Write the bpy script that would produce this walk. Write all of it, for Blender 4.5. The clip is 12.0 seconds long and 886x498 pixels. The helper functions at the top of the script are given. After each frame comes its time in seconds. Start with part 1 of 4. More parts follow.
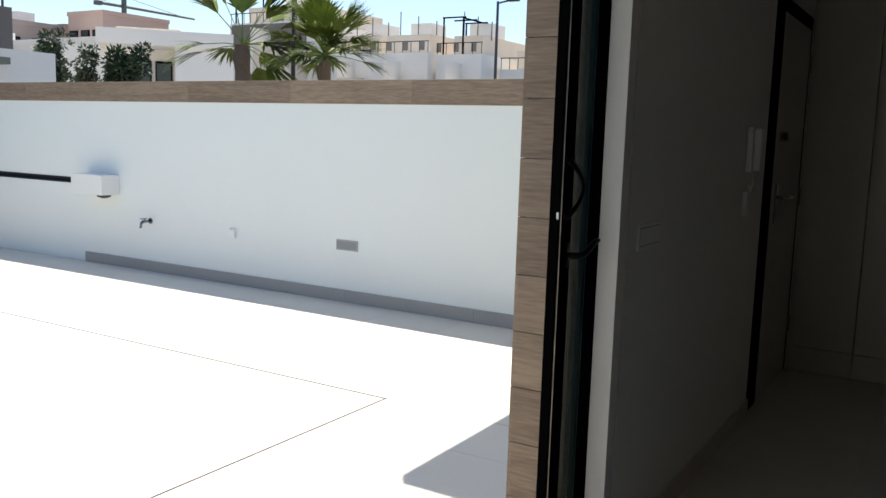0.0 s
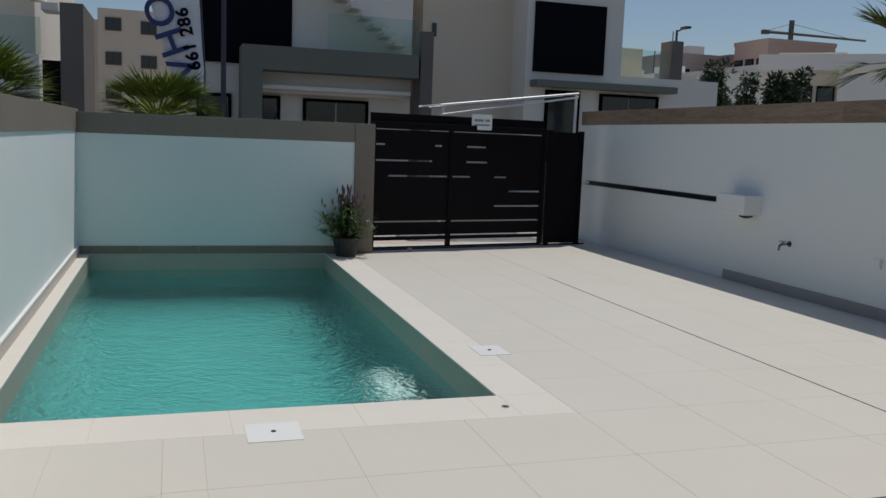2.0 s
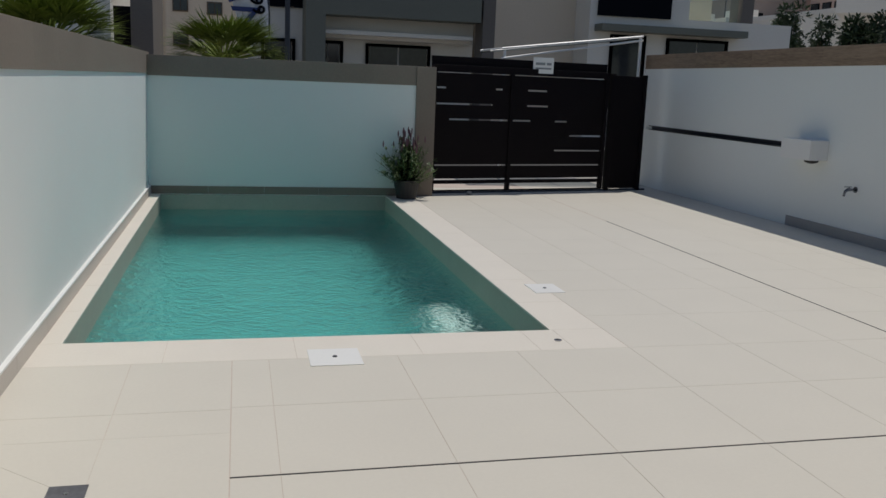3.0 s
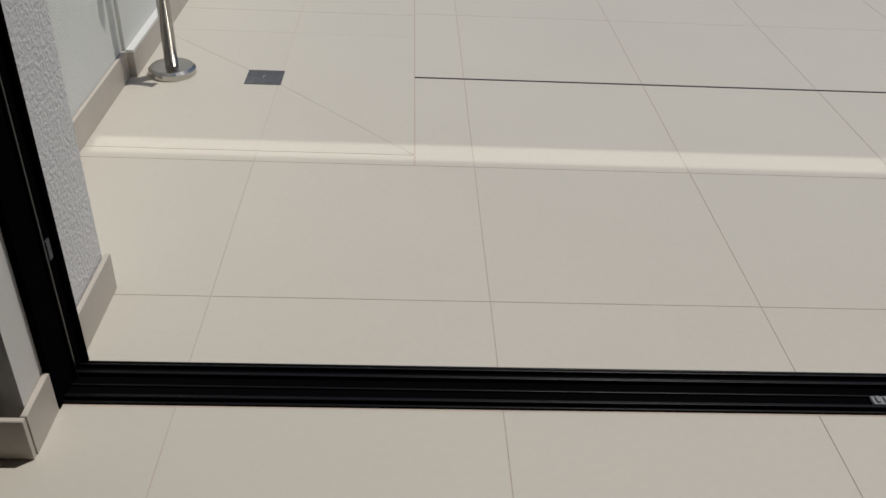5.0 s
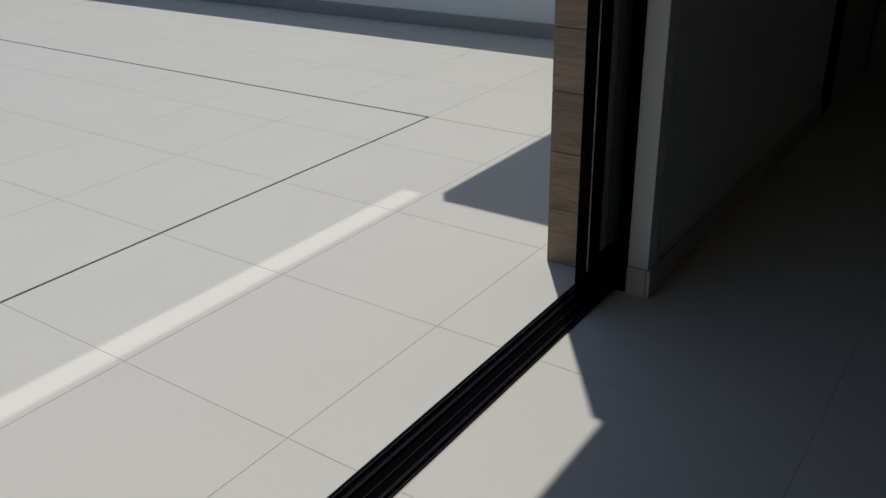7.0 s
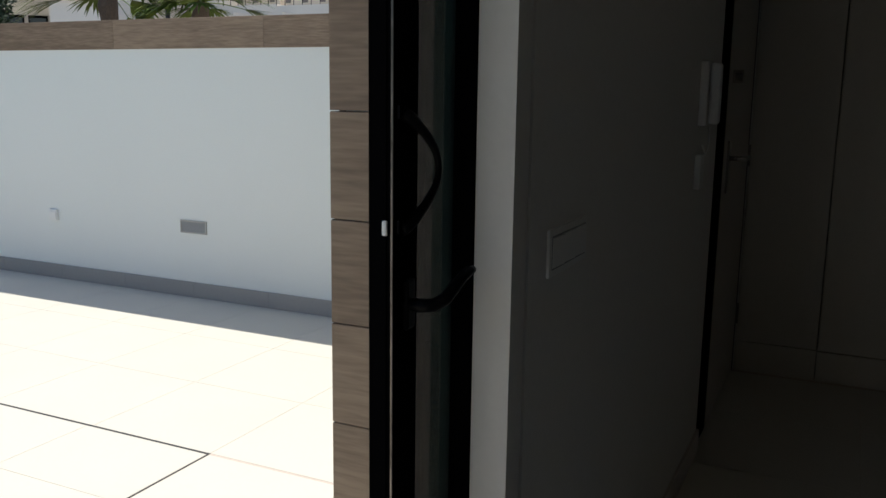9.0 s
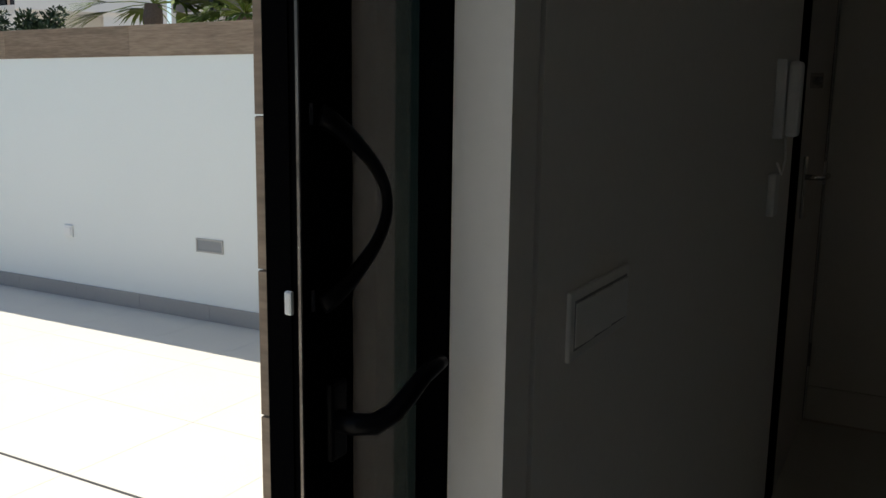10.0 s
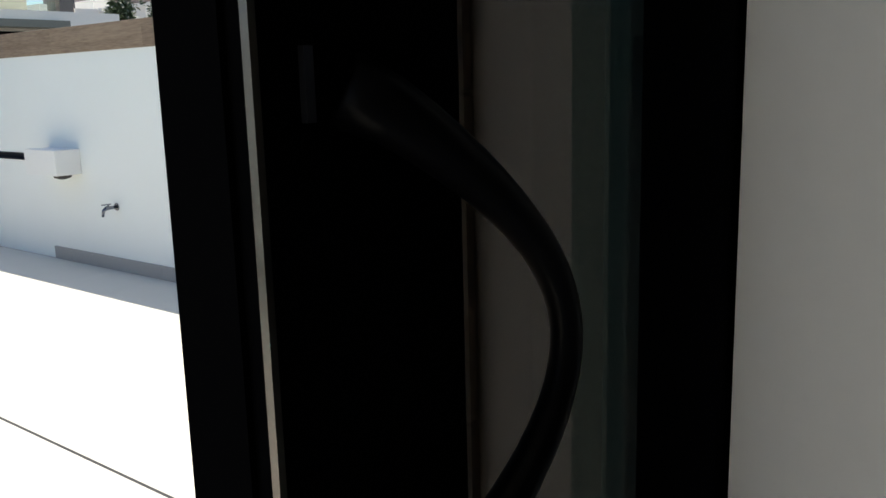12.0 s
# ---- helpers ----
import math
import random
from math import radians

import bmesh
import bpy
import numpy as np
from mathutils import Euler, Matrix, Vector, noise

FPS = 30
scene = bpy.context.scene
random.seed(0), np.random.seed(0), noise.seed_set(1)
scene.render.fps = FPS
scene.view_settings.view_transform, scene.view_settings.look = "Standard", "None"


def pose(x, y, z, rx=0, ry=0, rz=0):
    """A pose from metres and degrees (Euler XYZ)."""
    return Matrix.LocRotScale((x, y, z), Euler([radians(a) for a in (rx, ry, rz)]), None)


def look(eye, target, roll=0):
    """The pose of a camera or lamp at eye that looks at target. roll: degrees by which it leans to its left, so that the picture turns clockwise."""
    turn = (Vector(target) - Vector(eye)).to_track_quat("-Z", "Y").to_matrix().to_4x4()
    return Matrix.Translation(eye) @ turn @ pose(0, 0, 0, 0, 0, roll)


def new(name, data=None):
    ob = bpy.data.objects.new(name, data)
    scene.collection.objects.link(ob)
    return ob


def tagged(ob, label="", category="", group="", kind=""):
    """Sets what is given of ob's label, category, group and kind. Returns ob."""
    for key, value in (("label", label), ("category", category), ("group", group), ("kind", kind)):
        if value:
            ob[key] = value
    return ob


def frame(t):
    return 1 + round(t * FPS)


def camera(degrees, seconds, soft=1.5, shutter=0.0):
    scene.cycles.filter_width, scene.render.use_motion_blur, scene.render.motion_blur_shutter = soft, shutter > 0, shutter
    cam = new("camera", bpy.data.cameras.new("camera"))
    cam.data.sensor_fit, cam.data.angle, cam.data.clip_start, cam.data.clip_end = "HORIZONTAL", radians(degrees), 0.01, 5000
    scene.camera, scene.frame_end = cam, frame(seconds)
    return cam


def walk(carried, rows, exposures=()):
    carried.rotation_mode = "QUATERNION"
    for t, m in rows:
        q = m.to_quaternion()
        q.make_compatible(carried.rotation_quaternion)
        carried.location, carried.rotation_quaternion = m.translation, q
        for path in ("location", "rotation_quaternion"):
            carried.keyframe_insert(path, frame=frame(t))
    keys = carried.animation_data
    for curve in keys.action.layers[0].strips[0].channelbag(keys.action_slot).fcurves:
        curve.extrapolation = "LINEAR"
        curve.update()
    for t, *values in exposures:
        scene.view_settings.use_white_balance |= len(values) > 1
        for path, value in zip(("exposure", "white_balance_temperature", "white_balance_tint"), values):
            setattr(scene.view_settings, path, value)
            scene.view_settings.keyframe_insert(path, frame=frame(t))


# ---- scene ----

cam = camera(54.5, 12.0)
PATH = [
    (0, (0.456, -1.279, 1.375), (1.729, -0.511, 1.177), 1.8),
    (0.5, (0.495, -1.219, 1.362), (1.594, -0.216, 1.172), 2.2),
    (1, (0.471, -1.187, 1.350), (1.378, -0.003, 1.186), 1.5),
    (1.5, (0.467, -1.246, 1.344), (1.276, 0.567, 1.106), 1.2),
    (2, (0.481, -1.345, 1.326), (1.079, 0.547, 1.072), 2.2),
    (2.5, (0.486, -1.423, 1.313), (0.996, 0.492, 1.041), 2.4),
    (3, (0.471, -1.473, 1.28), (0.932, 0.437, 0.903), 2.3),
    (3.5, (0.445, -1.491, 1.24), (0.816, 0.383, 0.648), 2.3),
    (3.7, (0.426, -1.481, 1.23), (0.762, 0.366, 0.541), 2.7),
    (5.5, (0.404, -1.465, 1.13), (0.468, 0.155, -0.041), 3.0),
    (6, (0.524, -1.409, 1.155), (1.032, 0.173, 0.041), 0.0),
    (6.5, (0.644, -1.314, 1.213), (1.490, -0.306, 0.493), -0.6),
    (7, (0.704, -1.234, 1.237), (1.808, -0.449, 0.593), -1.5),
    (7.5, (0.882, -1.143, 1.259), (2.117, -0.440, 0.780), -0.5),
    (7.7, (0.972, -1.102, 1.293), (2.244, -0.419, 0.885), -0.3),
    (9.5, (1.925, -0.819, 1.343), (3.254, -0.170, 1.094), 1.1),
    (10, (2.134, -0.757, 1.324), (3.431, -0.046, 1.076), 0.8),
    (10.5, (2.315, -0.634, 1.328), (3.583, 0.126, 1.073), 0.5),
    (11, (2.452, -0.560, 1.328), (3.642, 0.317, 1.074), -0.4),
    (11.5, (2.521, -0.517, 1.322), (3.672, 0.410, 1.067), -1.2),
    (12, (2.568, -0.469, 1.315), (3.717, 0.452, 1.027), -1.6),
]
EXPOSURES = [(0, 0.98, 6650, 9.5), (0.5, 0.18, 6400, 10), (1, -0.24, 6450, 10.5), (1.5, -0.5, 6450, 10), (2.5, -0.6, 6500, 10), (3.5, -0.72, 6700, 10), (5.5, -0.80, 6550, 10),
             (6.5, -0.80, 6400, 9.7), (7, -0.64, 6150, 9), (7.7, -0.27, 6150, 9), (9.5, 0.55, 6750, 8), (11, 0.6, 6800, 8), (11.5, 0.63, 6800, 8), (12, 0.92, 6800, 8)]
walk(cam, [(t, look(eye, target, roll)) for t, eye, target, roll in PATH], EXPOSURES)

# ---- world and sun ----
SUN = Vector((0.285, 0.205, 1.0)).normalized()
world = bpy.data.worlds.new("world")
scene.world = world
world.use_nodes = True
wn = world.node_tree.nodes
sky = wn.new("ShaderNodeTexSky")
sky.sky_type = "NISHITA"
sky.sun_disc = False
sky.sun_elevation = math.asin(SUN.z)
sky.sun_rotation = math.atan2(SUN.x, SUN.y)
sky.air_density, sky.dust_density, sky.ozone_density = 1.0, 0.8, 3.0
wn["Background"].inputs["Strength"].default_value = 0.10
world.node_tree.links.new(sky.outputs[0], wn["Background"].inputs["Color"])

sun_data = bpy.data.lights.new("sun", "SUN")
sun_data.energy, sun_data.angle, sun_data.color = 3.6, radians(0.53), (1.0, 0.96, 0.9)
sun = new("sun", sun_data)
sun.matrix_world = look(SUN * 30, (0, 0, 0))

# lamp added for sun off unseen upper balcony glass, narrow band on the terrace
glint_data = bpy.data.lights.new("added_glint_lamp", "AREA")
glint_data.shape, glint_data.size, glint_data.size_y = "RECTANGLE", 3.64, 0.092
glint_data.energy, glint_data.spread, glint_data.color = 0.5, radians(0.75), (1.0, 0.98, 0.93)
glint = new("added_glint_lamp", glint_data)
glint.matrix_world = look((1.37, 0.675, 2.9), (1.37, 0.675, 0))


# ---- materials ----
def nodes_of(name):
    m = bpy.data.materials.new(name)
    m.use_nodes = True
    return m, m.node_tree, m.node_tree.nodes["Principled BSDF"]


def surface(name, colour, rough=0.6, metal=0.0, grain=40.0, vary=0.12, bump=0.1, stain=1.5, coat=0.0, spec=0.5, each=0.0):
    """A plain surface with grain, broad stains and fine relief at real size."""
    m, t, b = nodes_of(name)
    n, l = t.nodes, t.links
    co = n.new("ShaderNodeTexCoord")
    fine = n.new("ShaderNodeTexNoise")
    fine.inputs["Scale"].default_value, fine.inputs["Detail"].default_value = grain, 6
    broad = n.new("ShaderNodeTexNoise")
    broad.inputs["Scale"].default_value, broad.inputs["Detail"].default_value = stain, 4
    geo = n.new("ShaderNodeNewGeometry")
    l.new(geo.outputs["Position"], fine.inputs["Vector"])
    l.new(geo.outputs["Position"], broad.inputs["Vector"])
    mix = n.new("ShaderNodeMath")
    mix.operation = "ADD"
    l.new(fine.outputs["Fac"], mix.inputs[0])
    l.new(broad.outputs["Fac"], mix.inputs[1])
    src = mix.outputs[0]
    if each:
        info = n.new("ShaderNodeObjectInfo")
        mul = n.new("ShaderNodeMath")
        mul.operation = "MULTIPLY_ADD"
        l.new(info.outputs["Random"], mul.inputs[0])
        mul.inputs[1].default_value = each
        l.new(src, mul.inputs[2])
        src = mul.outputs[0]
    ramp = n.new("ShaderNodeMapRange")
    ramp.inputs["From Min"].default_value, ramp.inputs["From Max"].default_value = 0.6, 1.4 + each
    ramp.inputs["To Min"].default_value, ramp.inputs["To Max"].default_value = 1 - vary, 1 + vary
    l.new(src, ramp.inputs["Value"])
    hsv = n.new("ShaderNodeHueSaturation")
    hsv.inputs["Color"].default_value = (*colour, 1)
    l.new(ramp.outputs[0], hsv.inputs["Value"])
    l.new(hsv.outputs[0], b.inputs["Base Color"])
    b.inputs["Roughness"].default_value, b.inputs["Metallic"].default_value = rough, metal
    b.inputs["Coat Weight"].default_value = coat
    b.inputs["Specular IOR Level"].default_value = spec
    if bump:
        bp = n.new("ShaderNodeBump")
        bp.inputs["Strength"].default_value, bp.inputs["Distance"].default_value = bump, 0.004
        l.new(fine.outputs["Fac"], bp.inputs["Height"])
        l.new(bp.outputs[0], b.inputs["Normal"])
    return m


def wood_tile(name, dark, light, along=0, scale=9.0, rough=0.5):
    """Wood-look porcelain: long wavy grain along an axis (0 x, 1 y, 2 z), a tone of its own on every piece."""
    m, t, b = nodes_of(name)
    n, l = t.nodes, t.links
    geo = n.new("ShaderNodeNewGeometry")
    info = n.new("ShaderNodeObjectInfo")
    shift = n.new("ShaderNodeVectorMath")
    shift.operation = "MULTIPLY_ADD"
    shift.inputs[1].default_value = (7.0, 5.0, 3.0)
    l.new(info.outputs["Random"], shift.inputs[0])
    l.new(geo.outputs["Position"], shift.inputs[2])
    mp = n.new("ShaderNodeMapping")
    k = [6.0, 6.0, 6.0]
    k[along] = 0.55
    mp.inputs["Scale"].default_value = k
    l.new(shift.outputs[0], mp.inputs["Vector"])
    a = n.new("ShaderNodeTexNoise")
    a.inputs["Scale"].default_value, a.inputs["Detail"].default_value, a.inputs["Distortion"].default_value = scale * 0.3, 5, 1.5
    c = n.new("ShaderNodeTexNoise")
    c.inputs["Scale"].default_value, c.inputs["Detail"].default_value = scale * 2.2, 6
    l.new(mp.outputs[0], a.inputs["Vector"])
    l.new(mp.outputs[0], c.inputs["Vector"])
    add = n.new("ShaderNodeMath")
    add.operation = "ADD"
    l.new(a.outputs["Fac"], add.inputs[0])
    l.new(c.outputs["Fac"], add.inputs[1])
    per = n.new("ShaderNodeMath")
    per.operation = "MULTIPLY_ADD"
    per.inputs[1].default_value = 0.25
    l.new(info.outputs["Random"], per.inputs[0])
    l.new(add.outputs[0], per.inputs[2])
    ramp = n.new("ShaderNodeValToRGB")
    ramp.color_ramp.elements[0].position, ramp.color_ramp.elements[0].color = 0.42, (*dark, 1)
    ramp.color_ramp.elements[1].position, ramp.color_ramp.elements[1].color = 0.72, (*light, 1)
    half = n.new("ShaderNodeMath")
    half.operation = "MULTIPLY"
    half.inputs[1].default_value = 0.5
    l.new(per.outputs[0], half.inputs[0])
    l.new(half.outputs[0], ramp.inputs["Fac"])
    l.new(ramp.outputs[0], b.inputs["Base Color"])
    b.inputs["Roughness"].default_value = rough
    bp = n.new("ShaderNodeBump")
    bp.inputs["Strength"].default_value, bp.inputs["Distance"].default_value = 0.12, 0.003
    l.new(c.outputs["Fac"], bp.inputs["Height"])
    l.new(bp.outputs[0], b.inputs["Normal"])
    return m


def glass(name, tint=(0.8, 0.9, 0.88), rough=0.02):
    m, t, b = nodes_of(name)
    b.inputs["Base Color"].default_value = (*tint, 1)
    b.inputs["Transmission Weight"].default_value = 1.0
    b.inputs["Roughness"].default_value = rough
    b.inputs["IOR"].default_value = 1.45
    return m


def thin_glass(name, tint):
    """A pane with sheen that lets its tinted light straight through."""
    m, t, b = nodes_of(name)
    n, l = t.nodes, t.links
    tr = n.new("ShaderNodeBsdfTransparent")
    tr.inputs[0].default_value = (*tint, 1)
    gl = n.new("ShaderNodeBsdfGlossy")
    gl.inputs["Roughness"].default_value = 0.02
    fr = n.new("ShaderNodeLayerWeight")
    fr.inputs["Blend"].default_value = 0.5
    steep = n.new("ShaderNodeMath")
    steep.operation = "POWER"
    steep.inputs[1].default_value = 4.0
    gloss = n.new("ShaderNodeMath")
    gloss.operation = "MULTIPLY_ADD"
    gloss.inputs[1].default_value, gloss.inputs[2].default_value = 0.6, 0.03
    l.new(fr.outputs["Facing"], steep.inputs[0])
    l.new(steep.outputs[0], gloss.inputs[0])
    mx = n.new("ShaderNodeMixShader")
    l.new(gloss.outputs[0], mx.inputs[0])
    l.new(tr.outputs[0], mx.inputs[1])
    l.new(gl.outputs[0], mx.inputs[2])
    l.new(mx.outputs[0], n["Material Output"].inputs["Surface"])
    return m


def water_material():
    m, t, b = nodes_of("pool_water")
    n, l = t.nodes, t.links
    b.inputs["Base Color"].default_value = (0.50, 0.90, 0.88, 1)
    b.inputs["Transmission Weight"].default_value = 1.0
    b.inputs["Roughness"].default_value = 0.03
    b.inputs["IOR"].default_value = 1.33
    geo = n.new("ShaderNodeNewGeometry")
    a = n.new("ShaderNodeTexNoise")
    a.inputs["Scale"].default_value, a.inputs["Detail"].default_value, a.inputs["Distortion"].default_value = 6.5, 4, 1.4
    c = n.new("ShaderNodeTexNoise")
    c.inputs["Scale"].default_value, c.inputs["Detail"].default_value = 26, 4
    l.new(geo.outputs["Position"], a.inputs["Vector"])
    l.new(geo.outputs["Position"], c.inputs["Vector"])
    mad = n.new("ShaderNodeMath")
    mad.operation = "MULTIPLY_ADD"
    mad.inputs[1].default_value = 0.7
    l.new(c.outputs["Fac"], mad.inputs[0])
    l.new(a.outputs["Fac"], mad.inputs[2])
    bp = n.new("ShaderNodeBump")
    bp.inputs["Strength"].default_value, bp.inputs["Distance"].default_value = 0.85, 0.04
    l.new(mad.outputs[0], bp.inputs["Height"])
    l.new(bp.outputs[0], b.inputs["Normal"])
    return m


def mosaic_material():
    """Small square pool mosaic in mixed greens and blues, its broad mottling painted for caustic light."""
    m, t, b = nodes_of("pool_mosaic")
    n, l = t.nodes, t.links
    geo = n.new("ShaderNodeNewGeometry")
    v = n.new("ShaderNodeTexVoronoi")
    v.distance = "CHEBYCHEV"
    v.inputs["Scale"].default_value, v.inputs["Randomness"].default_value = 36, 0.05
    l.new(geo.outputs["Position"], v.inputs["Vector"])
    # broad pale patches painted into the tiles in place of water caustics
    big = n.new("ShaderNodeTexNoise")
    big.inputs["Scale"].default_value, big.inputs["Detail"].default_value = 8.0, 4
    l.new(geo.outputs["Position"], big.inputs["Vector"])
    sep = n.new("ShaderNodeSeparateColor")
    l.new(v.outputs["Color"], sep.inputs[0])
    ramp = n.new("ShaderNodeValToRGB")
    ramp.color_ramp.elements[0].color = (0.02, 0.16, 0.18, 1)
    ramp.color_ramp.elements[1].color = (0.17, 0.50, 0.47, 1)
    tone = n.new("ShaderNodeMapRange")
    tone.inputs["From Min"].default_value, tone.inputs["From Max"].default_value = 0.35, 0.65
    tone.inputs["To Min"].default_value, tone.inputs["To Max"].default_value = -0.4, 1.0
    l.new(big.outputs["Fac"], tone.inputs["Value"])
    mixed = n.new("ShaderNodeMath")
    mixed.operation = "MULTIPLY_ADD"
    mixed.inputs[1].default_value = 0.7
    l.new(sep.outputs[0], mixed.inputs[0])
    l.new(tone.outputs[0], mixed.inputs[2])
    l.new(mixed.outputs[0], ramp.inputs["Fac"])
    l.new(ramp.outputs[0], b.inputs["Base Color"])
    b.inputs["Roughness"].default_value = 0.25
    return m


M = {}
M["tile"] = surface("cream_porcelain", (0.625, 0.592, 0.52), rough=0.55, grain=60, vary=0.035, bump=0.05, stain=2.2, each=0.25)
M["coping"] = surface("pale_coping", (0.70, 0.655, 0.58), rough=0.6, grain=60, vary=0.04, bump=0.06, stain=3, each=0.2)
M["grout"] = surface("grout", (0.56, 0.475, 0.415), rough=0.9, grain=90, vary=0.15)
M["black_joint"] = surface("joint_rubber", (0.03, 0.03, 0.03), rough=0.7)
M["render_white"] = surface("white_render", (0.80, 0.82, 0.79), rough=0.85, grain=180, vary=0.03, bump=0.35, stain=0.8)
M["render_rough"] = surface("rough_white_render", (0.80, 0.80, 0.80), rough=0.9, grain=110, vary=0.05, bump=0.9, stain=1.0)
M["plaster"] = surface("smooth_plaster", (0.79, 0.77, 0.725), rough=0.75, grain=70, vary=0.025, bump=0.06, stain=1.0)
M["wood_y"] = wood_tile("wood_tile_long", (0.18, 0.12, 0.078), (0.335, 0.24, 0.162), along=1)
M["wood_x"] = wood_tile("wood_tile_wide", (0.20, 0.135, 0.085), (0.36, 0.26, 0.175), along=0)
M["taupe"] = surface("taupe_coping", (0.24, 0.195, 0.155), rough=0.7, grain=50, vary=0.12, bump=0.1, stain=2, each=0.2)
M["skirt_out"] = surface("grey_skirting", (0.34, 0.325, 0.31), rough=0.6, grain=50, vary=0.06, each=0.2)
M["skirt_cream"] = surface("cream_skirting", (0.58, 0.53, 0.47), rough=0.5, grain=50, vary=0.05, each=0.2)
M["mosaic"] = mosaic_material()
M["water"] = water_material()
M["poolside"] = surface("pool_side_plaster", (0.42, 0.40, 0.33), rough=0.6, grain=40, vary=0.08, stain=3)
# grey-green that puts the tint of shallow water into the lining
M["water_tint_lining"] = surface("water_tint_pool_lining", (0.22, 0.34, 0.31), rough=0.5, grain=40, vary=0.12, stain=3)
M["black_alu"] = surface("black_aluminium", (0.0028, 0.0028, 0.0032), rough=0.6, metal=0.0, grain=200, vary=0.1, bump=0.02, spec=0.0)
M["handle_black"] = surface("satin_black_handle", (0.004, 0.004, 0.005), rough=0.35, grain=200, vary=0.1, bump=0.01, spec=0.08)
M["track_alu"] = surface("track_aluminium", (0.006, 0.006, 0.0075), rough=0.28, grain=150, vary=0.3, bump=0.05, spec=0.22)
M["gate_alu"] = surface("dark_brown_aluminium", (0.006, 0.004, 0.005), rough=0.55, grain=80, vary=0.15, bump=0.03, spec=0.12)
M["steel"] = surface("polished_steel", (0.55, 0.53, 0.50), rough=0.22, metal=1.0, grain=120, vary=0.06, bump=0.02)
# chrome with the shade on the tap put into its grey
M["tap_metal"] = surface("shaded_tap_chrome", (0.20, 0.21, 0.24), rough=0.25, metal=1.0, grain=80, vary=0.1)
M["door_greige"] = surface("greige_door_lacquer", (0.50, 0.45, 0.40), rough=0.45, grain=30, vary=0.04, bump=0.02)
# colours of two added strips that show through the door pane
M["green_band"] = surface("grey_green_band", (0.30, 0.40, 0.36), rough=0.5, grain=60, vary=0.08)
M["teal_band"] = surface("dark_teal_band", (0.05, 0.13, 0.13), rough=0.5, grain=60, vary=0.08)
M["bare_alu"] = surface("bare_aluminium", (0.36, 0.36, 0.36), rough=0.4, metal=1.0, grain=120, vary=0.08)
M["worn_edge"] = surface("worn_metal_edge", (0.12, 0.106, 0.096), rough=0.34, metal=1.0, grain=25, vary=0.7, stain=6)
M["white_plastic"] = surface("white_plastic", (0.80, 0.80, 0.78), rough=0.35, grain=80, vary=0.03, bump=0.02)
M["grey_plastic"] = surface("grey_plastic", (0.25, 0.26, 0.27), rough=0.5, grain=80, vary=0.06)
M["dark_metal"] = surface("dark_grate_metal", (0.06, 0.065, 0.08), rough=0.45, metal=0.6, grain=80, vary=0.2)
# dark colour that cuts bounced light, so the room stays in shade
M["paint_room_dim"] = surface("dim_room_paint", (0.27, 0.255, 0.23), rough=0.8, grain=60, vary=0.03)
M["cupboard"] = surface("cream_lacquer", (0.60, 0.56, 0.48), rough=0.4, grain=30, vary=0.03, bump=0.02)
M["pane"] = thin_glass("tinted_pane", (0.27, 0.258, 0.247))
M["rail_glass"] = thin_glass("rail_glass", (0.84, 0.91, 0.89))
M["smoked"] = thin_glass("smoked_panel", (0.66, 0.68, 0.68))
M["house_white"] = surface("house_white", (0.80, 0.765, 0.70), rough=0.85, grain=25, vary=0.05, stain=0.4)
M["house_cream"] = surface("house_cream", (0.70, 0.605, 0.49), rough=0.85, grain=25, vary=0.06, stain=0.4)
M["house_grey"] = surface("house_grey", (0.185, 0.19, 0.16), rough=0.8, grain=25, vary=0.06, stain=0.5)
M["house_brown"] = surface("house_brown", (0.17, 0.15, 0.135), rough=0.8, grain=25, vary=0.08, stain=0.6)
M["drain_metal"] = surface("scuffed_drain_metal", (0.17, 0.17, 0.18), rough=0.5, metal=0.7, grain=50, vary=0.3, stain=12)
M["brick_brown"] = surface("brown_block", (0.34, 0.28, 0.25), rough=0.9, grain=25, vary=0.1, stain=0.6)
M["brick_pink"] = surface("pink_block", (0.50, 0.36, 0.30), rough=0.9, grain=25, vary=0.08, stain=0.6)
M["black_screen"] = surface("black_blind", (0.003, 0.004, 0.008), rough=0.7, grain=40, vary=0.2, spec=0.1)
M["win_dark"] = surface("dark_window_glass", (0.03, 0.035, 0.04), rough=0.06, grain=10, vary=0.2, bump=0)
M["frond"] = surface("palm_frond", (0.15, 0.20, 0.035), rough=0.6, grain=8, vary=0.35, stain=3, bump=0.05, spec=0.2)
M["leaf_dark"] = surface("dark_leaf", (0.035, 0.06, 0.025), rough=0.55, grain=8, vary=0.4, stain=3)
M["leaf_bush"] = surface("bush_leaf", (0.075, 0.12, 0.035), rough=0.55, grain=8, vary=0.35, stain=6)
M["flower"] = surface("dry_flower", (0.16, 0.075, 0.09), rough=0.8, grain=30, vary=0.3)
M["trunk"] = surface("palm_trunk", (0.14, 0.10, 0.07), rough=0.9, grain=30, vary=0.3, bump=0.8)
M["pot"] = surface("dark_pot", (0.03, 0.027, 0.025), rough=0.6)
M["flag_white"] = surface("white_cloth", (0.75, 0.76, 0.80), rough=0.8, grain=90, vary=0.04)
M["flag_blue"] = surface("blue_print", (0.035, 0.055, 0.17), rough=0.8)
M["asphalt"] = surface("asphalt", (0.06, 0.058, 0.055), rough=0.9, grain=60, vary=0.25, bump=0.5)
M["pavement"] = surface("pale_pavement", (0.42, 0.40, 0.37), rough=0.85, grain=30, vary=0.12)
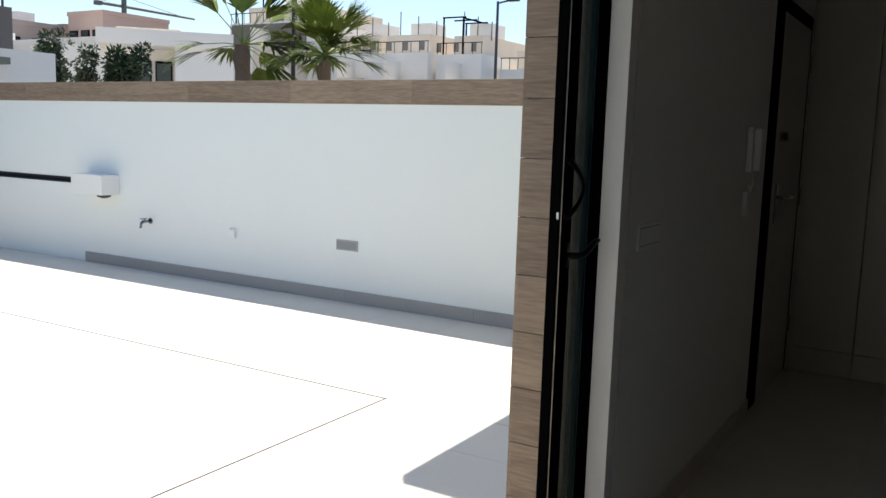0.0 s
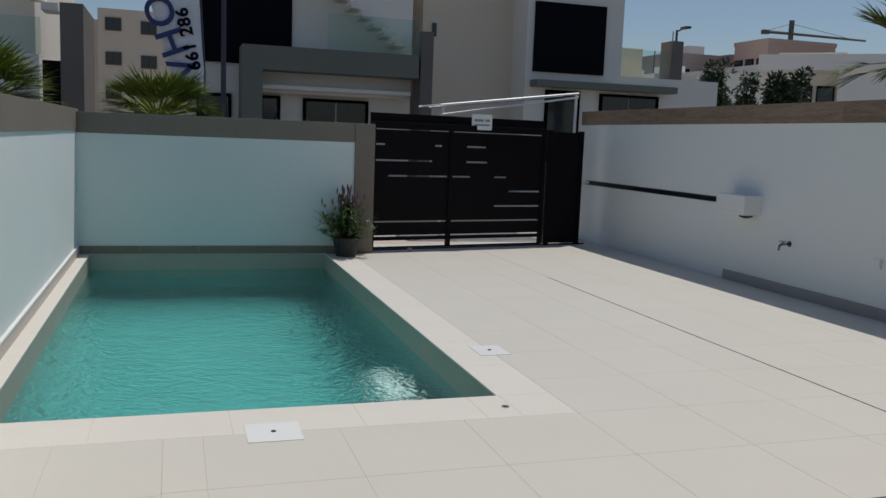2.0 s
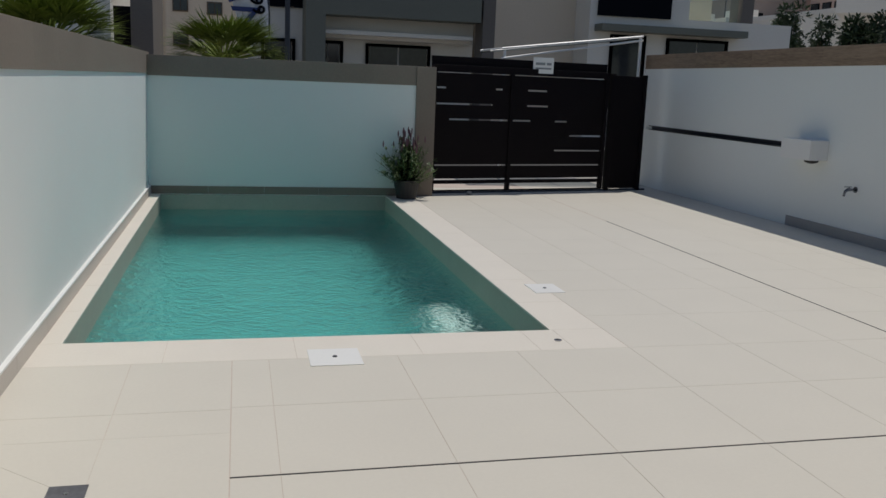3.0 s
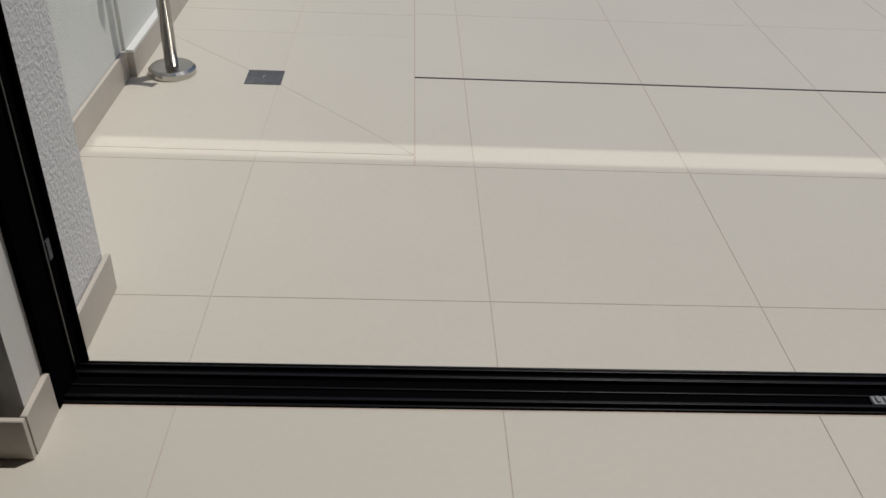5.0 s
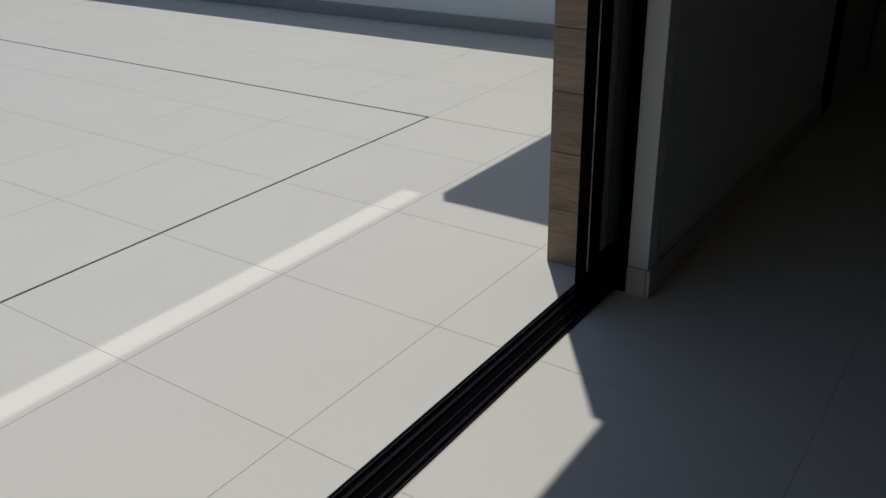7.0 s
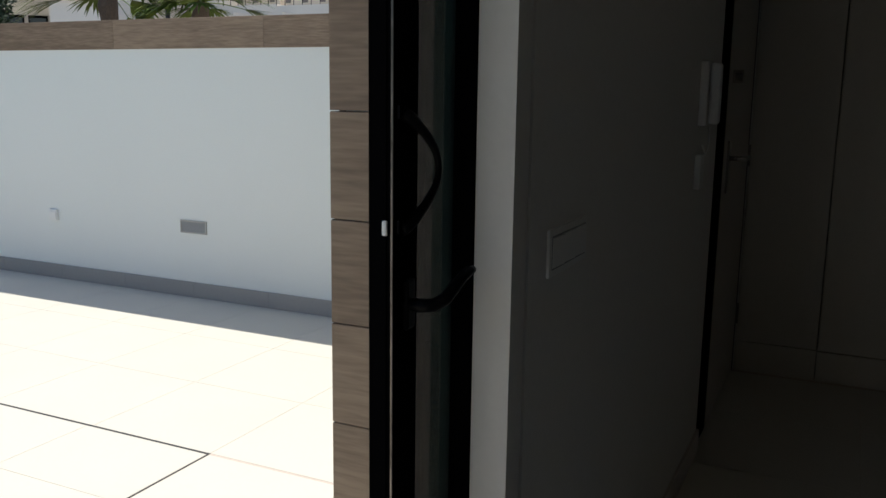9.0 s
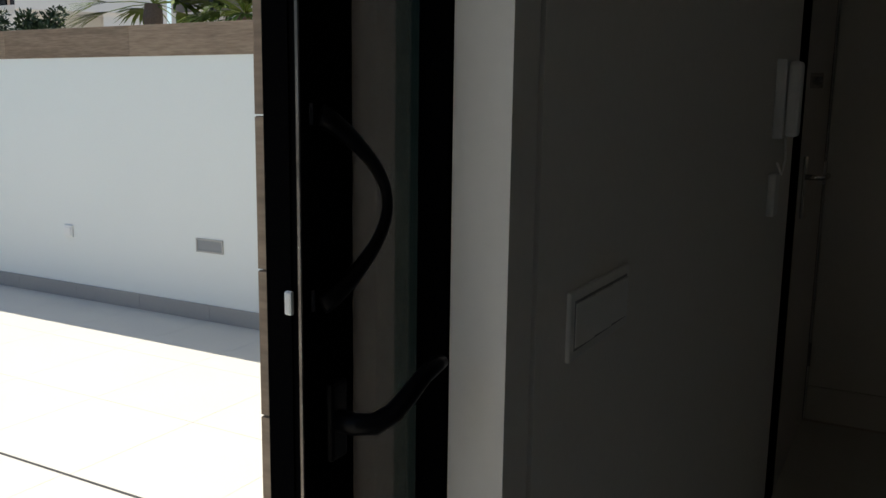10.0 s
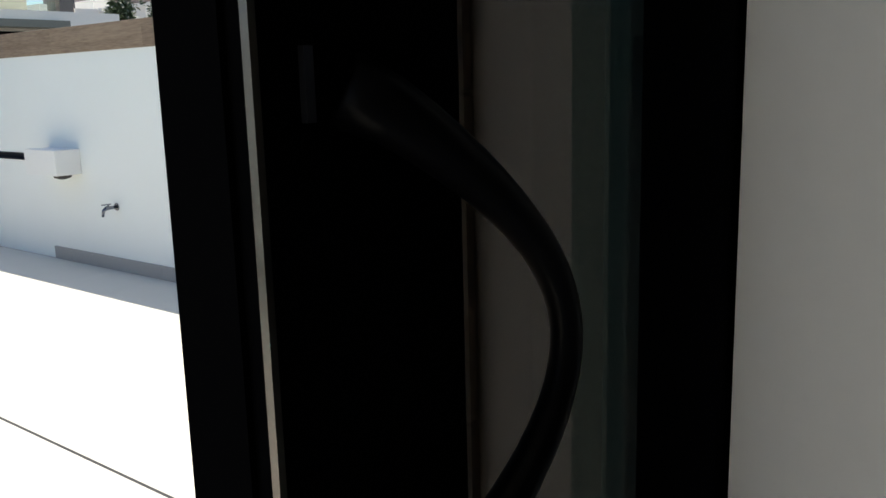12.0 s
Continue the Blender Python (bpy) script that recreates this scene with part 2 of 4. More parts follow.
M["earth"] = surface("dry_earth", (0.30, 0.25, 0.19), rough=0.95, grain=3, vary=0.25, stain=0.1)
M["crane"] = surface("crane_paint", (0.10, 0.11, 0.10), rough=0.6)


# ---- mesh helpers ----
def mesh_ob(name, bm, material, parent=None, bevel=0.0, smooth=False):
    me = bpy.data.meshes.new(name)
    bmesh.ops.recalc_face_normals(bm, faces=bm.faces)
    bm.to_mesh(me)
    bm.free()
    me.materials.append(material)
    if smooth:
        me.polygons.foreach_set("use_smooth", [True] * len(me.polygons))
    ob = new(name, me)
    if parent:
        ob.parent = parent
    if bevel:
        mod = ob.modifiers.new("edge", "BEVEL")
        mod.width, mod.segments, mod.limit_method = bevel, 2, "ANGLE"
    return ob


def add_box(bm, x0, x1, y0, y1, z0, z1):
    v = [bm.verts.new(p) for p in ((x0, y0, z0), (x1, y0, z0), (x1, y1, z0), (x0, y1, z0), (x0, y0, z1), (x1, y0, z1), (x1, y1, z1), (x0, y1, z1))]
    for f in ((0, 3, 2, 1), (4, 5, 6, 7), (0, 1, 5, 4), (1, 2, 6, 5), (2, 3, 7, 6), (3, 0, 4, 7)):
        bm.faces.new([v[i] for i in f])
    return v


def boxes(*rows):
    bm = bmesh.new()
    for r in rows:
        add_box(bm, *r)
    return bm


def tube(bm, pts, radii, n=10, caps=True):
    """A round tube through points."""
    pts = [Vector(p) for p in pts]
    if not hasattr(radii, "__len__"):
        radii = [radii] * len(pts)
    rings = []
    ref = Vector((0.13, 0.29, 0.95)).normalized()
    for i, p in enumerate(pts):
        d = (pts[min(i + 1, len(pts) - 1)] - pts[max(i - 1, 0)]).normalized()
        a = d.cross(ref)
        if a.length < 1e-3:
            a = d.cross(Vector((1, 0, 0)))
        a.normalize()
        b = d.cross(a)
        rings.append([bm.verts.new(p + (a * math.cos(k * math.tau / n) + b * math.sin(k * math.tau / n)) * radii[i]) for k in range(n)])
    for r, s in zip(rings, rings[1:]):
        for k in range(n):
            bm.faces.new((r[k], r[(k + 1) % n], s[(k + 1) % n], s[k]))
    if caps:
        bm.faces.new(rings[0][::-1])
        bm.faces.new(rings[-1])
    return bm


def lathe(bm, profile, centre, n=24):
    """A turned shape from (radius, height) rows about the upright line through centre."""
    rings = []
    for r, z in profile:
        rings.append([bm.verts.new((centre[0] + r * math.cos(k * math.tau / n), centre[1] + r * math.sin(k * math.tau / n), centre[2] + z)) for k in range(n)])
    for r, s in zip(rings, rings[1:]):
        for k in range(n):
            bm.faces.new((r[k], r[(k + 1) % n], s[(k + 1) % n], s[k]))
    bm.faces.new(rings[0][::-1])
    bm.faces.new(rings[-1])
    return bm


def part(name, bm, material, parent, label="", bevel=0.0, smooth=False):
    ob = mesh_ob(name, bm, material, parent, bevel, smooth)
    if label:
        tagged(ob, label=label)
    return ob


def thing(name, at, label, category, group=""):
    ob = new(name)
    ob.location = at
    tagged(ob, label=label, category=category, group=group)
    return ob


def structure(name, bm, material, label="", bevel=0.0):
    return tagged(mesh_ob(name, bm, material, None, bevel), label=label, kind="structure")


def moved(bm, dx, dy, dz):
    bmesh.ops.translate(bm, verts=bm.verts, vec=(dx, dy, dz))
    return bm


# ---- plan ----
X_LEFT, X_RIGHT = -0.47, 5.94          # inner faces of the plot's side walls
OPEN_L, OPEN_R, OPEN_TOP, REVEAL_R = -0.215, 2.932, 2.40, 2.871
Y_OUT_L, Y_OUT_R, Y_IN = 0.014, -0.06, -0.424
POOL = (-0.361, 2.112, 2.731, 8.20)    # x0, x1, y0, y1
Y_FRONT, Y_GATE = 8.20, 8.75

# ---- ground and large walls ----
structure("ground", boxes((-300, 300, -300, 300, -2.6, -2.2)), M["earth"], "dry pale earth reaching out to the horizon")
structure("road", boxes((-60, 60, 10.6, 17.5, -2.3, -0.12)), M["asphalt"], "grey asphalt street beyond the gate")
structure("pavement", boxes((-60, 60, 9.4, 10.6, -2.3, 0.0)), M["pavement"], "pale concrete pavement outside the gate")
# unseen pale slab added to throw sunlight up at the villa fronts
structure("bounce_paving", boxes((-30, 30, 17.5, 34, -2.3, -0.1)), M["pavement"], "unseen pale paving added to bounce light onto the villas")
structure("neighbour_ground", boxes((6.16, 60, -12, 8.9, -2.25, -0.1), (-60, -0.70, -12, 8.9, -2.25, -0.1)), M["earth"], "bare ground of the neighbouring plots")

terrace = structure("terrace_floor", boxes((X_LEFT - 0.028, X_LEFT, Y_OUT_L, 1.13, -1.6, -0.0012), (X_LEFT, X_RIGHT, -0.06, 2.731, -1.6, -0.0012), (POOL[1], X_RIGHT, 2.731, 9.4, -1.6, -0.0012), (X_LEFT, POOL[0], 2.731, 9.4, -1.6, -0.0012), (POOL[0], POOL[1], 8.22, 9.4, -1.6, -0.0012)), M["grout"], "cream porcelain terrace with fine grout joints")
room_floor = structure("floor", boxes((-1.2, 6.1, -5.2, -0.06, -0.3, -0.0012)), M["grout"], "cream porcelain room floor with fine grout joints")

basin = tagged(mesh_ob("pool_basin", boxes((POOL[0] - 0.002, POOL[1] + 0.002, POOL[2] - 0.002, POOL[3], -1.6, -1.32)), M["mosaic"]), label="pool floor lined with green-blue mosaic under water", kind="structure")
def basin_sides(z0, z1):
    return boxes((POOL[0], POOL[0] + 0.012, POOL[2], POOL[3], z0, z1), (POOL[1] - 0.012, POOL[1], POOL[2], POOL[3], z0, z1),
                 (POOL[0] + 0.012, POOL[1] - 0.012, POOL[2], POOL[2] + 0.012, z0, z1), (POOL[0] + 0.012, POOL[1] - 0.012, POOL[3] - 0.012, POOL[3] + 0.02, z0, z1))


# sides coloured in steps, in place of light lost with water depth
structure("pool_lining", basin_sides(-1.32, -0.55), M["mosaic"], "green-blue mosaic lining of the deep pool sides")
structure("pool_upper_lining", basin_sides(-0.55, -0.19), M["water_tint_lining"], "pool lining under the waterline, coloured for the water's tint")
structure("pool_sides", basin_sides(-0.19, -0.0112), M["poolside"], "pale beige pool rim above the waterline")
wbm = bmesh.new()
wv = [wbm.verts.new(p) for p in ((POOL[0] + 0.012, POOL[2] + 0.012, -0.17), (POOL[1] - 0.012, POOL[2] + 0.012, -0.17), (POOL[1] - 0.012, POOL[3] - 0.012, -0.17), (POOL[0] + 0.012, POOL[3] - 0.012, -0.17))]
wbm.faces.new(wv)
water = tagged(mesh_ob("water", wbm, M["water"]), label="clear turquoise pool water with small ripples", kind="structure")
water.visible_shadow = False

# white block added to give a pale patch in the water
step = thing("submerged_block", (1.88, 4.03, -1.32), "white submerged block added in the pool", "pool step")
part("block", boxes((-0.10, 0.10, -0.35, 0.34, 0.0, 0.72)), M["white_plastic"], step, bevel=0.01)

# boundary walls
wall_east = structure("wall_east", boxes((X_RIGHT, X_RIGHT + 0.2, Y_OUT_R, 6.34, -0.05, 1.59), (X_RIGHT, X_RIGHT + 0.2, 6.34, 9.7, -0.05, 0.775), (X_RIGHT, X_RIGHT + 0.2, 6.34, 9.7, 0.835, 1.59), (X_RIGHT + 0.06, X_RIGHT + 0.2, 6.34, 9.7, 0.775, 0.835)), M["render_white"], "white rendered boundary wall")
wall_west = structure("wall_west", boxes((X_LEFT - 0.2, X_LEFT - 0.002, 1.13, 8.6, -0.05, 1.27), (X_LEFT - 0.2, X_LEFT - 0.012, Y_OUT_L - 0.2, 1.13, -0.05, 1.27)), M["render_white"], "white rendered boundary wall beside the pool")
wall_street = structure("wall_street", boxes((X_LEFT - 0.002, 2.42, 8.20, 8.42, -0.05, 1.25)), M["render_white"], "white rendered wall behind the pool")
# white strip added as the sunlit top edge of the skirting
structure("skirting_lit_edge", boxes((X_LEFT - 0.002, X_LEFT + 0.0215, 1.13, 8.186, 0.081, 0.091)), M["white_plastic"], "white strip painted for sunlight on the skirting's top")
structure("gate_pillar", boxes((2.42, 2.645, 8.18, 8.43, -0.05, 1.46)), M["taupe"], "taupe tiled gate pillar", 0.004)

# the house shell round the room
shell = bmesh.new()
add_box(shell, OPEN_R + 0.014, 4.91, Y_IN, Y_OUT_R - 0.026, -0.05, 3.2)
add_box(shell, REVEAL_R, OPEN_R, Y_IN, -0.362, -0.05, 3.2)
add_box(shell, 4.91, 6.03, Y_IN, Y_OUT_R, 2.12, 3.2)
add_box(shell, 6.03, 6.3, Y_IN, Y_OUT_R, -0.05, 3.2)
add_box(shell, OPEN_L, OPEN_R + 0.014, Y_IN, Y_OUT_R - 0.026, OPEN_TOP, 3.2)
wall_north = structure("wall_north", shell, M["plaster"], "white plastered facade wall with the sliding door opening")
structure("wall_north_west", boxes((-1.2, OPEN_L, -0.30, Y_OUT_L - 0.2, -0.05, 3.2), (-0.9, OPEN_L - 0.002, Y_OUT_L - 0.2, Y_OUT_L, -0.05, 3.2)), M["render_rough"], "coarse white rendered reveal of the opening")
structure("wall_inner_west_face", boxes((-1.2, OPEN_L, Y_IN, -0.30, -0.05, 3.2)), M["plaster"], "smooth white plaster beside the opening")
# unseen walls and ceiling, painted dark to dim the room
structure("wall_south", boxes((-1.2, 6.3, -5.4, -5.2, -0.05, 2.9)), M["paint_room_dim"], "unseen room wall, darkened to keep the room dim")
structure("wall_room_west", boxes((-1.4, -1.2, -5.4, Y_IN + 0.2, -0.05, 2.9)), M["paint_room_dim"], "unseen room wall, darkened to keep the room dim")
structure("wall_room_east", boxes((6.1, 6.3, -5.2, Y_IN, -0.05, 2.9)), M["paint_room_dim"], "unseen room wall, darkened to keep the room dim")
structure("ceiling", boxes((-1.4, 6.3, -5.4, Y_IN, 2.65, 2.9)), M["paint_room_dim"], "unseen ceiling, darkened to keep the room dim")
structure("roof", boxes((-1.4, 6.3, -5.4, Y_OUT_R, 3.2, 3.4)), M["render_white"], "white flat roof edge")
structure("porch_canopy", boxes((3.92, 6.14, Y_OUT_R, 1.05, 2.38, 2.62)), M["render_white"], "white slab canopy over the front door")


# ---- sliding door ----
track = thing("door_track", (1.35, -0.26, 0), "black aluminium twin-rail threshold of the sliding door", "door track")
part("sill_plate", moved(boxes((OPEN_L, OPEN_R, -0.325, -0.212, -0.006, 0.0015)), -1.35, 0.26, 0), M["black_alu"], track)
for y, h in ((-0.323, 0.003), (-0.314, 0.009), (-0.308, 0.006), (-0.280, 0.004), (-0.252, 0.009), (-0.245, 0.006), (-0.228, 0.008), (-0.215, 0.0025)):
    part("rail", moved(boxes((OPEN_L, OPEN_R, y - 0.002, y + 0.002, 0.0015, 0.0015 + h)), -1.35, 0.26, 0), M["track_alu"], track, bevel=0.001)
for x in (1.335, 1.395):
    part("rail_clip", moved(boxes((x - 0.019, x + 0.019, -0.306, -0.284, 0.0015, 0.009), (x - 0.012, x - 0.004, -0.303, -0.287, 0.009, 0.013), (x + 0.004, x + 0.012, -0.303, -0.287, 0.009, 0.013)), -1.35, 0.26, 0), M["grey_plastic"], track, "grey plastic rail clip", bevel=0.002)
frame_ob = thing("door_frame", (1.35, -0.26, 0), "black aluminium frame lining the door opening", "door frame")
part("jamb", moved(boxes((OPEN_L, OPEN_L + 0.014, -0.34, -0.206, 0, OPEN_TOP), (OPEN_L + 0.014, OPEN_L + 0.024, -0.216, -0.206, 0, OPEN_TOP)), -1.35, 0.26, 0), M["black_alu"], frame_ob, bevel=0.0015)
part("groove_rail", moved(boxes((OPEN_L + 0.014, OPEN_L + 0.020, -0.262, -0.256, 0.002, OPEN_TOP)), -1.35, 0.26, 0), M["track_alu"], frame_ob, bevel=0.001)
part("keeper", moved(boxes((OPEN_L + 0.014, OPEN_L + 0.018, -0.246, -0.232, 0.26, 0.30)), -1.35, 0.26, 0), M["dark_metal"], frame_ob, "grey lock keeper in the jamb", bevel=0.001)
part("jamb", moved(boxes((REVEAL_R - 0.004, OPEN_R, -0.360, -0.325, 0, OPEN_TOP)), -1.35, 0.26, 0), M["black_alu"], frame_ob, bevel=0.002)
# two strips added for the teal and green bands in the pane
part("teal_strip", moved(boxes((OPEN_R - 0.003, OPEN_R + 0.013, -0.3245, -0.280, 0, OPEN_TOP)), -1.35, 0.26, 0), M["teal_band"], frame_ob, "dark teal strip added beyond the pane")
part("green_strip", moved(boxes((OPEN_R - 0.001, OPEN_R + 0.013, -0.279, -0.259, 0, OPEN_TOP)), -1.35, 0.26, 0), M["green_band"], frame_ob, "pale grey-green strip added beyond the pane")
part("head", moved(boxes((OPEN_L + 0.03, OPEN_R - 0.03, -0.33, -0.19, OPEN_TOP - 0.04, OPEN_TOP)), -1.35, 0.26, 0), M["black_alu"], frame_ob, bevel=0.002)

LEAF_X = 2.695
leaf = thing("sliding_door", (LEAF_X, -0.295, 0.03), "black framed glass sliding door leaf pushed open", "sliding door")
part("stile", boxes((0, 0.0775, -0.019, 0.019, 0, OPEN_TOP - 0.08)), M["black_alu"], leaf, bevel=0.0025)
part("bottom_rail", boxes((0.0775, 0.232, -0.018, 0.018, 0, 0.085)), M["black_alu"], leaf)
part("top_rail", boxes((0.0775, 0.232, -0.018, 0.018, OPEN_TOP - 0.165, OPEN_TOP - 0.08)), M["black_alu"], leaf)
part("pane", boxes((0.0775, 0.232, -0.006, 0.006, 0.085, OPEN_TOP - 0.165)), M["pane"], leaf, "dark teal tinted glass pane").visible_shadow = False
part("edge_strip", boxes((-0.0010, 0.0012, -0.0200, -0.0172, 0.10, OPEN_TOP - 0.1)), M["worn_edge"], leaf, "narrow bare metal locking strip")
part("edge_groove", boxes((-0.002, 0, -0.0105, 0.012, 0.02, OPEN_TOP - 0.1)), M["black_alu"], leaf)
part("latch", boxes((-0.006, -0.001, -0.0135, -0.0055, 1.117, 1.138)), M["white_plastic"], leaf, "pale latch bolt on the edge", bevel=0.002)


def bow(x, y, z0, z1, side, out, r):
    """A smooth bowed pull that swings sideways between two heights."""
    pts, rad = [], []
    for i in range(29):
        u = i / 28
        w = math.sin(u * math.pi)
        pts.append((x + side * w ** 0.95, y - out * w ** 0.5, z0 + (z1 - z0) * u))
        rad.append(r * (1.9 - 0.9 * w ** 0.7))
    return tube(bmesh.new(), pts, rad, 16)


part("pull_handle", bow(0.028, -0.019, 1.122, 1.284, 0.077, 0.019, 0.0053), M["handle_black"], leaf, "bow-shaped black pull handle", smooth=True)
part("lever_handle", tube(bmesh.new(), [(0.043, -0.019, 1.012), (0.043, -0.045, 1.012), (0.050, -0.060, 1.013), (0.066, -0.070, 1.020), (0.085, -0.076, 1.034), (0.104, -0.080, 1.047), (0.122, -0.082, 1.052), (0.134, -0.083, 1.053)], [0.011, 0.010, 0.010, 0.0095, 0.009, 0.0085, 0.008, 0.006], 14), M["handle_black"], leaf, "black curved lever handle", smooth=True)
part("rose", boxes((0.030, 0.056, -0.028, -0.019, 0.975, 1.05)), M["handle_black"], leaf, "black oval handle plate", bevel=0.006)
for z in (1.127, 1.285):
    part("screw", boxes((0.0135, 0.0165, -0.0215, -0.0195, z - 0.009, z + 0.009)), M["dark_metal"], leaf)

# wood-look column cladding at the opening's side
clad = structure("column_cladding", boxes((OPEN_R + 0.012, OPEN_R + 0.3, Y_OUT_R - 0.026, Y_OUT_R - 0.013, -0.05, 2.7)), M["taupe"], "wood-look tile cladding of the facade column")


# ---- fittings inside ----
def wall_switch(x0, x1, z0, z1):
    w = x1 - x0
    s = thing("light_switch", (x0, Y_IN, z0), "white triple rocker light switch on the plaster", "light switch")
    h = z1 - z0
    part("plate", boxes((0, w, -0.006, 0, 0, h)), M["white_plastic"], s, bevel=0.002)
    # grey sheet on the plate paints the shade between the rockers
    part("gap_shade", boxes((0.012, w - 0.012, -0.0068, -0.006, 0.012, h - 0.012)), M["grey_plastic"], s, "grey sheet for the shade round the rockers")
    g = (w - 0.024) / 3
    for i in range(3):
        rocker = part("rocker", boxes((0.003, g - 0.003, -0.006, 0, 0.015, h - 0.015)), M["white_plastic"], s, bevel=0.001)
        rocker.location = (0.012 + i * g, -0.0015, 0)
        rocker.rotation_euler = (0, 0, radians(-2.5))



wall_switch(3.033, 3.254, 1.034, 1.117)
ic = thing("door_intercom", (4.48, Y_IN, 1.25), "white wall intercom handset with a hanging cord", "intercom")
part("base", boxes((0, 0.1, -0.025, 0, 0, 0.2)), M["white_plastic"], ic, bevel=0.004)
part("handset", boxes((0.012, 0.06, -0.06, -0.027, 0.005, 0.195)), M["white_plastic"], ic, bevel=0.01)
part("cord", tube(bmesh.new(), [(0.03, -0.03, 0.0), (0.02, -0.035, -0.05), (0.0, -0.03, -0.09), (-0.01, -0.02, -0.06)], 0.003, 6), M["white_plastic"], ic, smooth=True)
th = thing("thermostat", (4.47, Y_IN, 1.05), "small white control box on the plaster", "thermostat")
part("case", boxes((0, 0.07, -0.02, 0, 0, 0.11)), M["white_plastic"], th, bevel=0.004)

door = thing("front_door", (5.60, -0.40, 0), "plain greige front door in a black frame, closed", "front door")
part("frame", boxes((-0.69, -0.44, -0.02, 0.10, 0, 2.12), (0.39, 0.43, -0.02, 0.10, 0, 2.12), (-0.44, 0.39, -0.02, 0.10, 2.05, 2.12)), M["black_alu"], door, bevel=0.003)
part("leaf", boxes((-0.43, 0.38, -0.022, 0.03, 0.006, 2.045)), M["door_greige"], door, bevel=0.002)
part("handle", tube(bmesh.new(), [(-0.33, -0.025, 1.10), (-0.33, -0.085, 1.10), (-0.31, -0.09, 1.10), (-0.22, -0.09, 1.10)], 0.010, 10), M["steel"], door, "steel lever handle", smooth=True)
part("handle_plate", boxes((-0.36, -0.30, -0.032, -0.022, 0.96, 1.17)), M["steel"], door, bevel=0.003)
part("lock", tube(bmesh.new(), [(-0.33, -0.022, 1.42), (-0.33, -0.06, 1.42)], 0.026, 16), M["steel"], door, "round steel lock cylinder")
for z in (0.25, 1.02, 1.8):
    part("hinge", boxes((0.376, 0.392, -0.034, -0.022, z, z + 0.10)), M["steel"], door)


def wardrobe(y0, y1):
    w = thing("wardrobe", (6.1, (y0 + y1) / 2, 0), "cream lacquered built-in wardrobe with closed doors", "wardrobe", "built-in wardrobes along the wall")
    h = (y1 - y0) / 2
    part("carcass", boxes((-0.055, -0.002, -h, h, 0.0, 2.64)), M["cupboard"], w)
    part("plinth", boxes((-0.074, -0.056, -h, h, 0, 0.145)), M["cupboard"], w)
    for a, b in ((-h + 0.004, -0.004), (0.004, h - 0.004)):
        part("door", boxes((-0.078, -0.056, a, b, 0.155, 2.5)), M["cupboard"], w, bevel=0.002)


infill = thing("wardrobe_side_panel", (6.1, -0.614, 0), "plain cream lacquered panel between door and wardrobe", "panel")
part("plinth", boxes((-0.074, -0.002, -0.182, 0.186, 0, 0.149)), M["cupboard"], infill)
part("panel", boxes((-0.074, -0.002, -0.182, 0.186, 0.152, 2.64)), M["cupboard"], infill, bevel=0.002)
wardrobe(-2.298, -0.80)
wardrobe(-3.798, -2.30)


# ---- fittings outside ----
box = thing("wall_lamp", (X_RIGHT, 5.70, 0.70), "white box on the wall with a round lamp under it", "wall lamp")
part("case", boxes((-0.20, 0, 0.0, 0.46, 0.0, 0.19)), M["white_plastic"], box, bevel=0.004)
part("lens", lathe(bmesh.new(), [(0.02, -0.035), (0.06, -0.022), (0.07, 0.0)], (-0.10, 0.10, 0), 20), M["pot"], box, "dark round lens under the box")

tap = thing("garden_tap", (X_RIGHT, 5.26, 0.48), "chrome garden tap on the white wall", "tap")
part("flange", tube(bmesh.new(), [(0, 0, 0), (-0.008, 0, 0)], 0.028, 18), M["tap_metal"], tap)
part("body", tube(bmesh.new(), [(-0.008, 0, 0), (-0.05, 0, 0), (-0.085, 0, 0.0), (-0.11, 0, -0.015), (-0.12, 0, -0.06)], [0.012, 0.013, 0.016, 0.012, 0.010], 12), M["tap_metal"], tap, smooth=True)
part("lever", boxes((-0.12, -0.05, -0.008, 0.008, 0.022, 0.03)), M["tap_metal"], tap, bevel=0.002)
part("stem", tube(bmesh.new(), [(-0.07, 0, 0.01), (-0.07, 0, 0.026)], 0.007, 8), M["tap_metal"], tap)

so = thing("outdoor_socket", (X_RIGHT, 4.19, 0.42), "small white outdoor socket box", "socket")
part("case", boxes((-0.02, 0, -0.038, 0.038, -0.005, 0.075)), M["white_plastic"], so, bevel=0.004)
part("lid", boxes((-0.026, -0.02, -0.032, 0.032, 0.003, 0.062)), M["white_plastic"], so, bevel=0.003)

ve = thing("recessed_wall_light", (X_RIGHT, 2.93, 0.465), "rectangular recessed light with a grey frame", "wall light")
part("frame", boxes((-0.008, 0, -0.108, -0.097, -0.042, 0.042), (-0.008, 0, 0.097, 0.108, -0.042, 0.042), (-0.008, 0, -0.097, 0.097, -0.042, -0.032), (-0.008, 0, -0.097, 0.097, 0.032, 0.042)), M["bare_alu"], ve, bevel=0.001)
part("diffuser", boxes((-0.004, 0, -0.097, 0.097, -0.032, 0.032)), M["grey_plastic"], ve, "frosted grey diffuser")

slot = thing("wall_channel", (X_RIGHT + 0.03, 7.9, 0.805), "dark horizontal guide channel of the sliding gate", "gate guide")
part("channel", boxes((-0.035, 0.028, -1.55, 1.55, -0.029, -0.02), (-0.035, 0.028, -1.55, 1.55, 0.02, 0.029), (0.01, 0.028, -1.55, 1.55, -0.02, 0.02)), M["dark_metal"], slot)

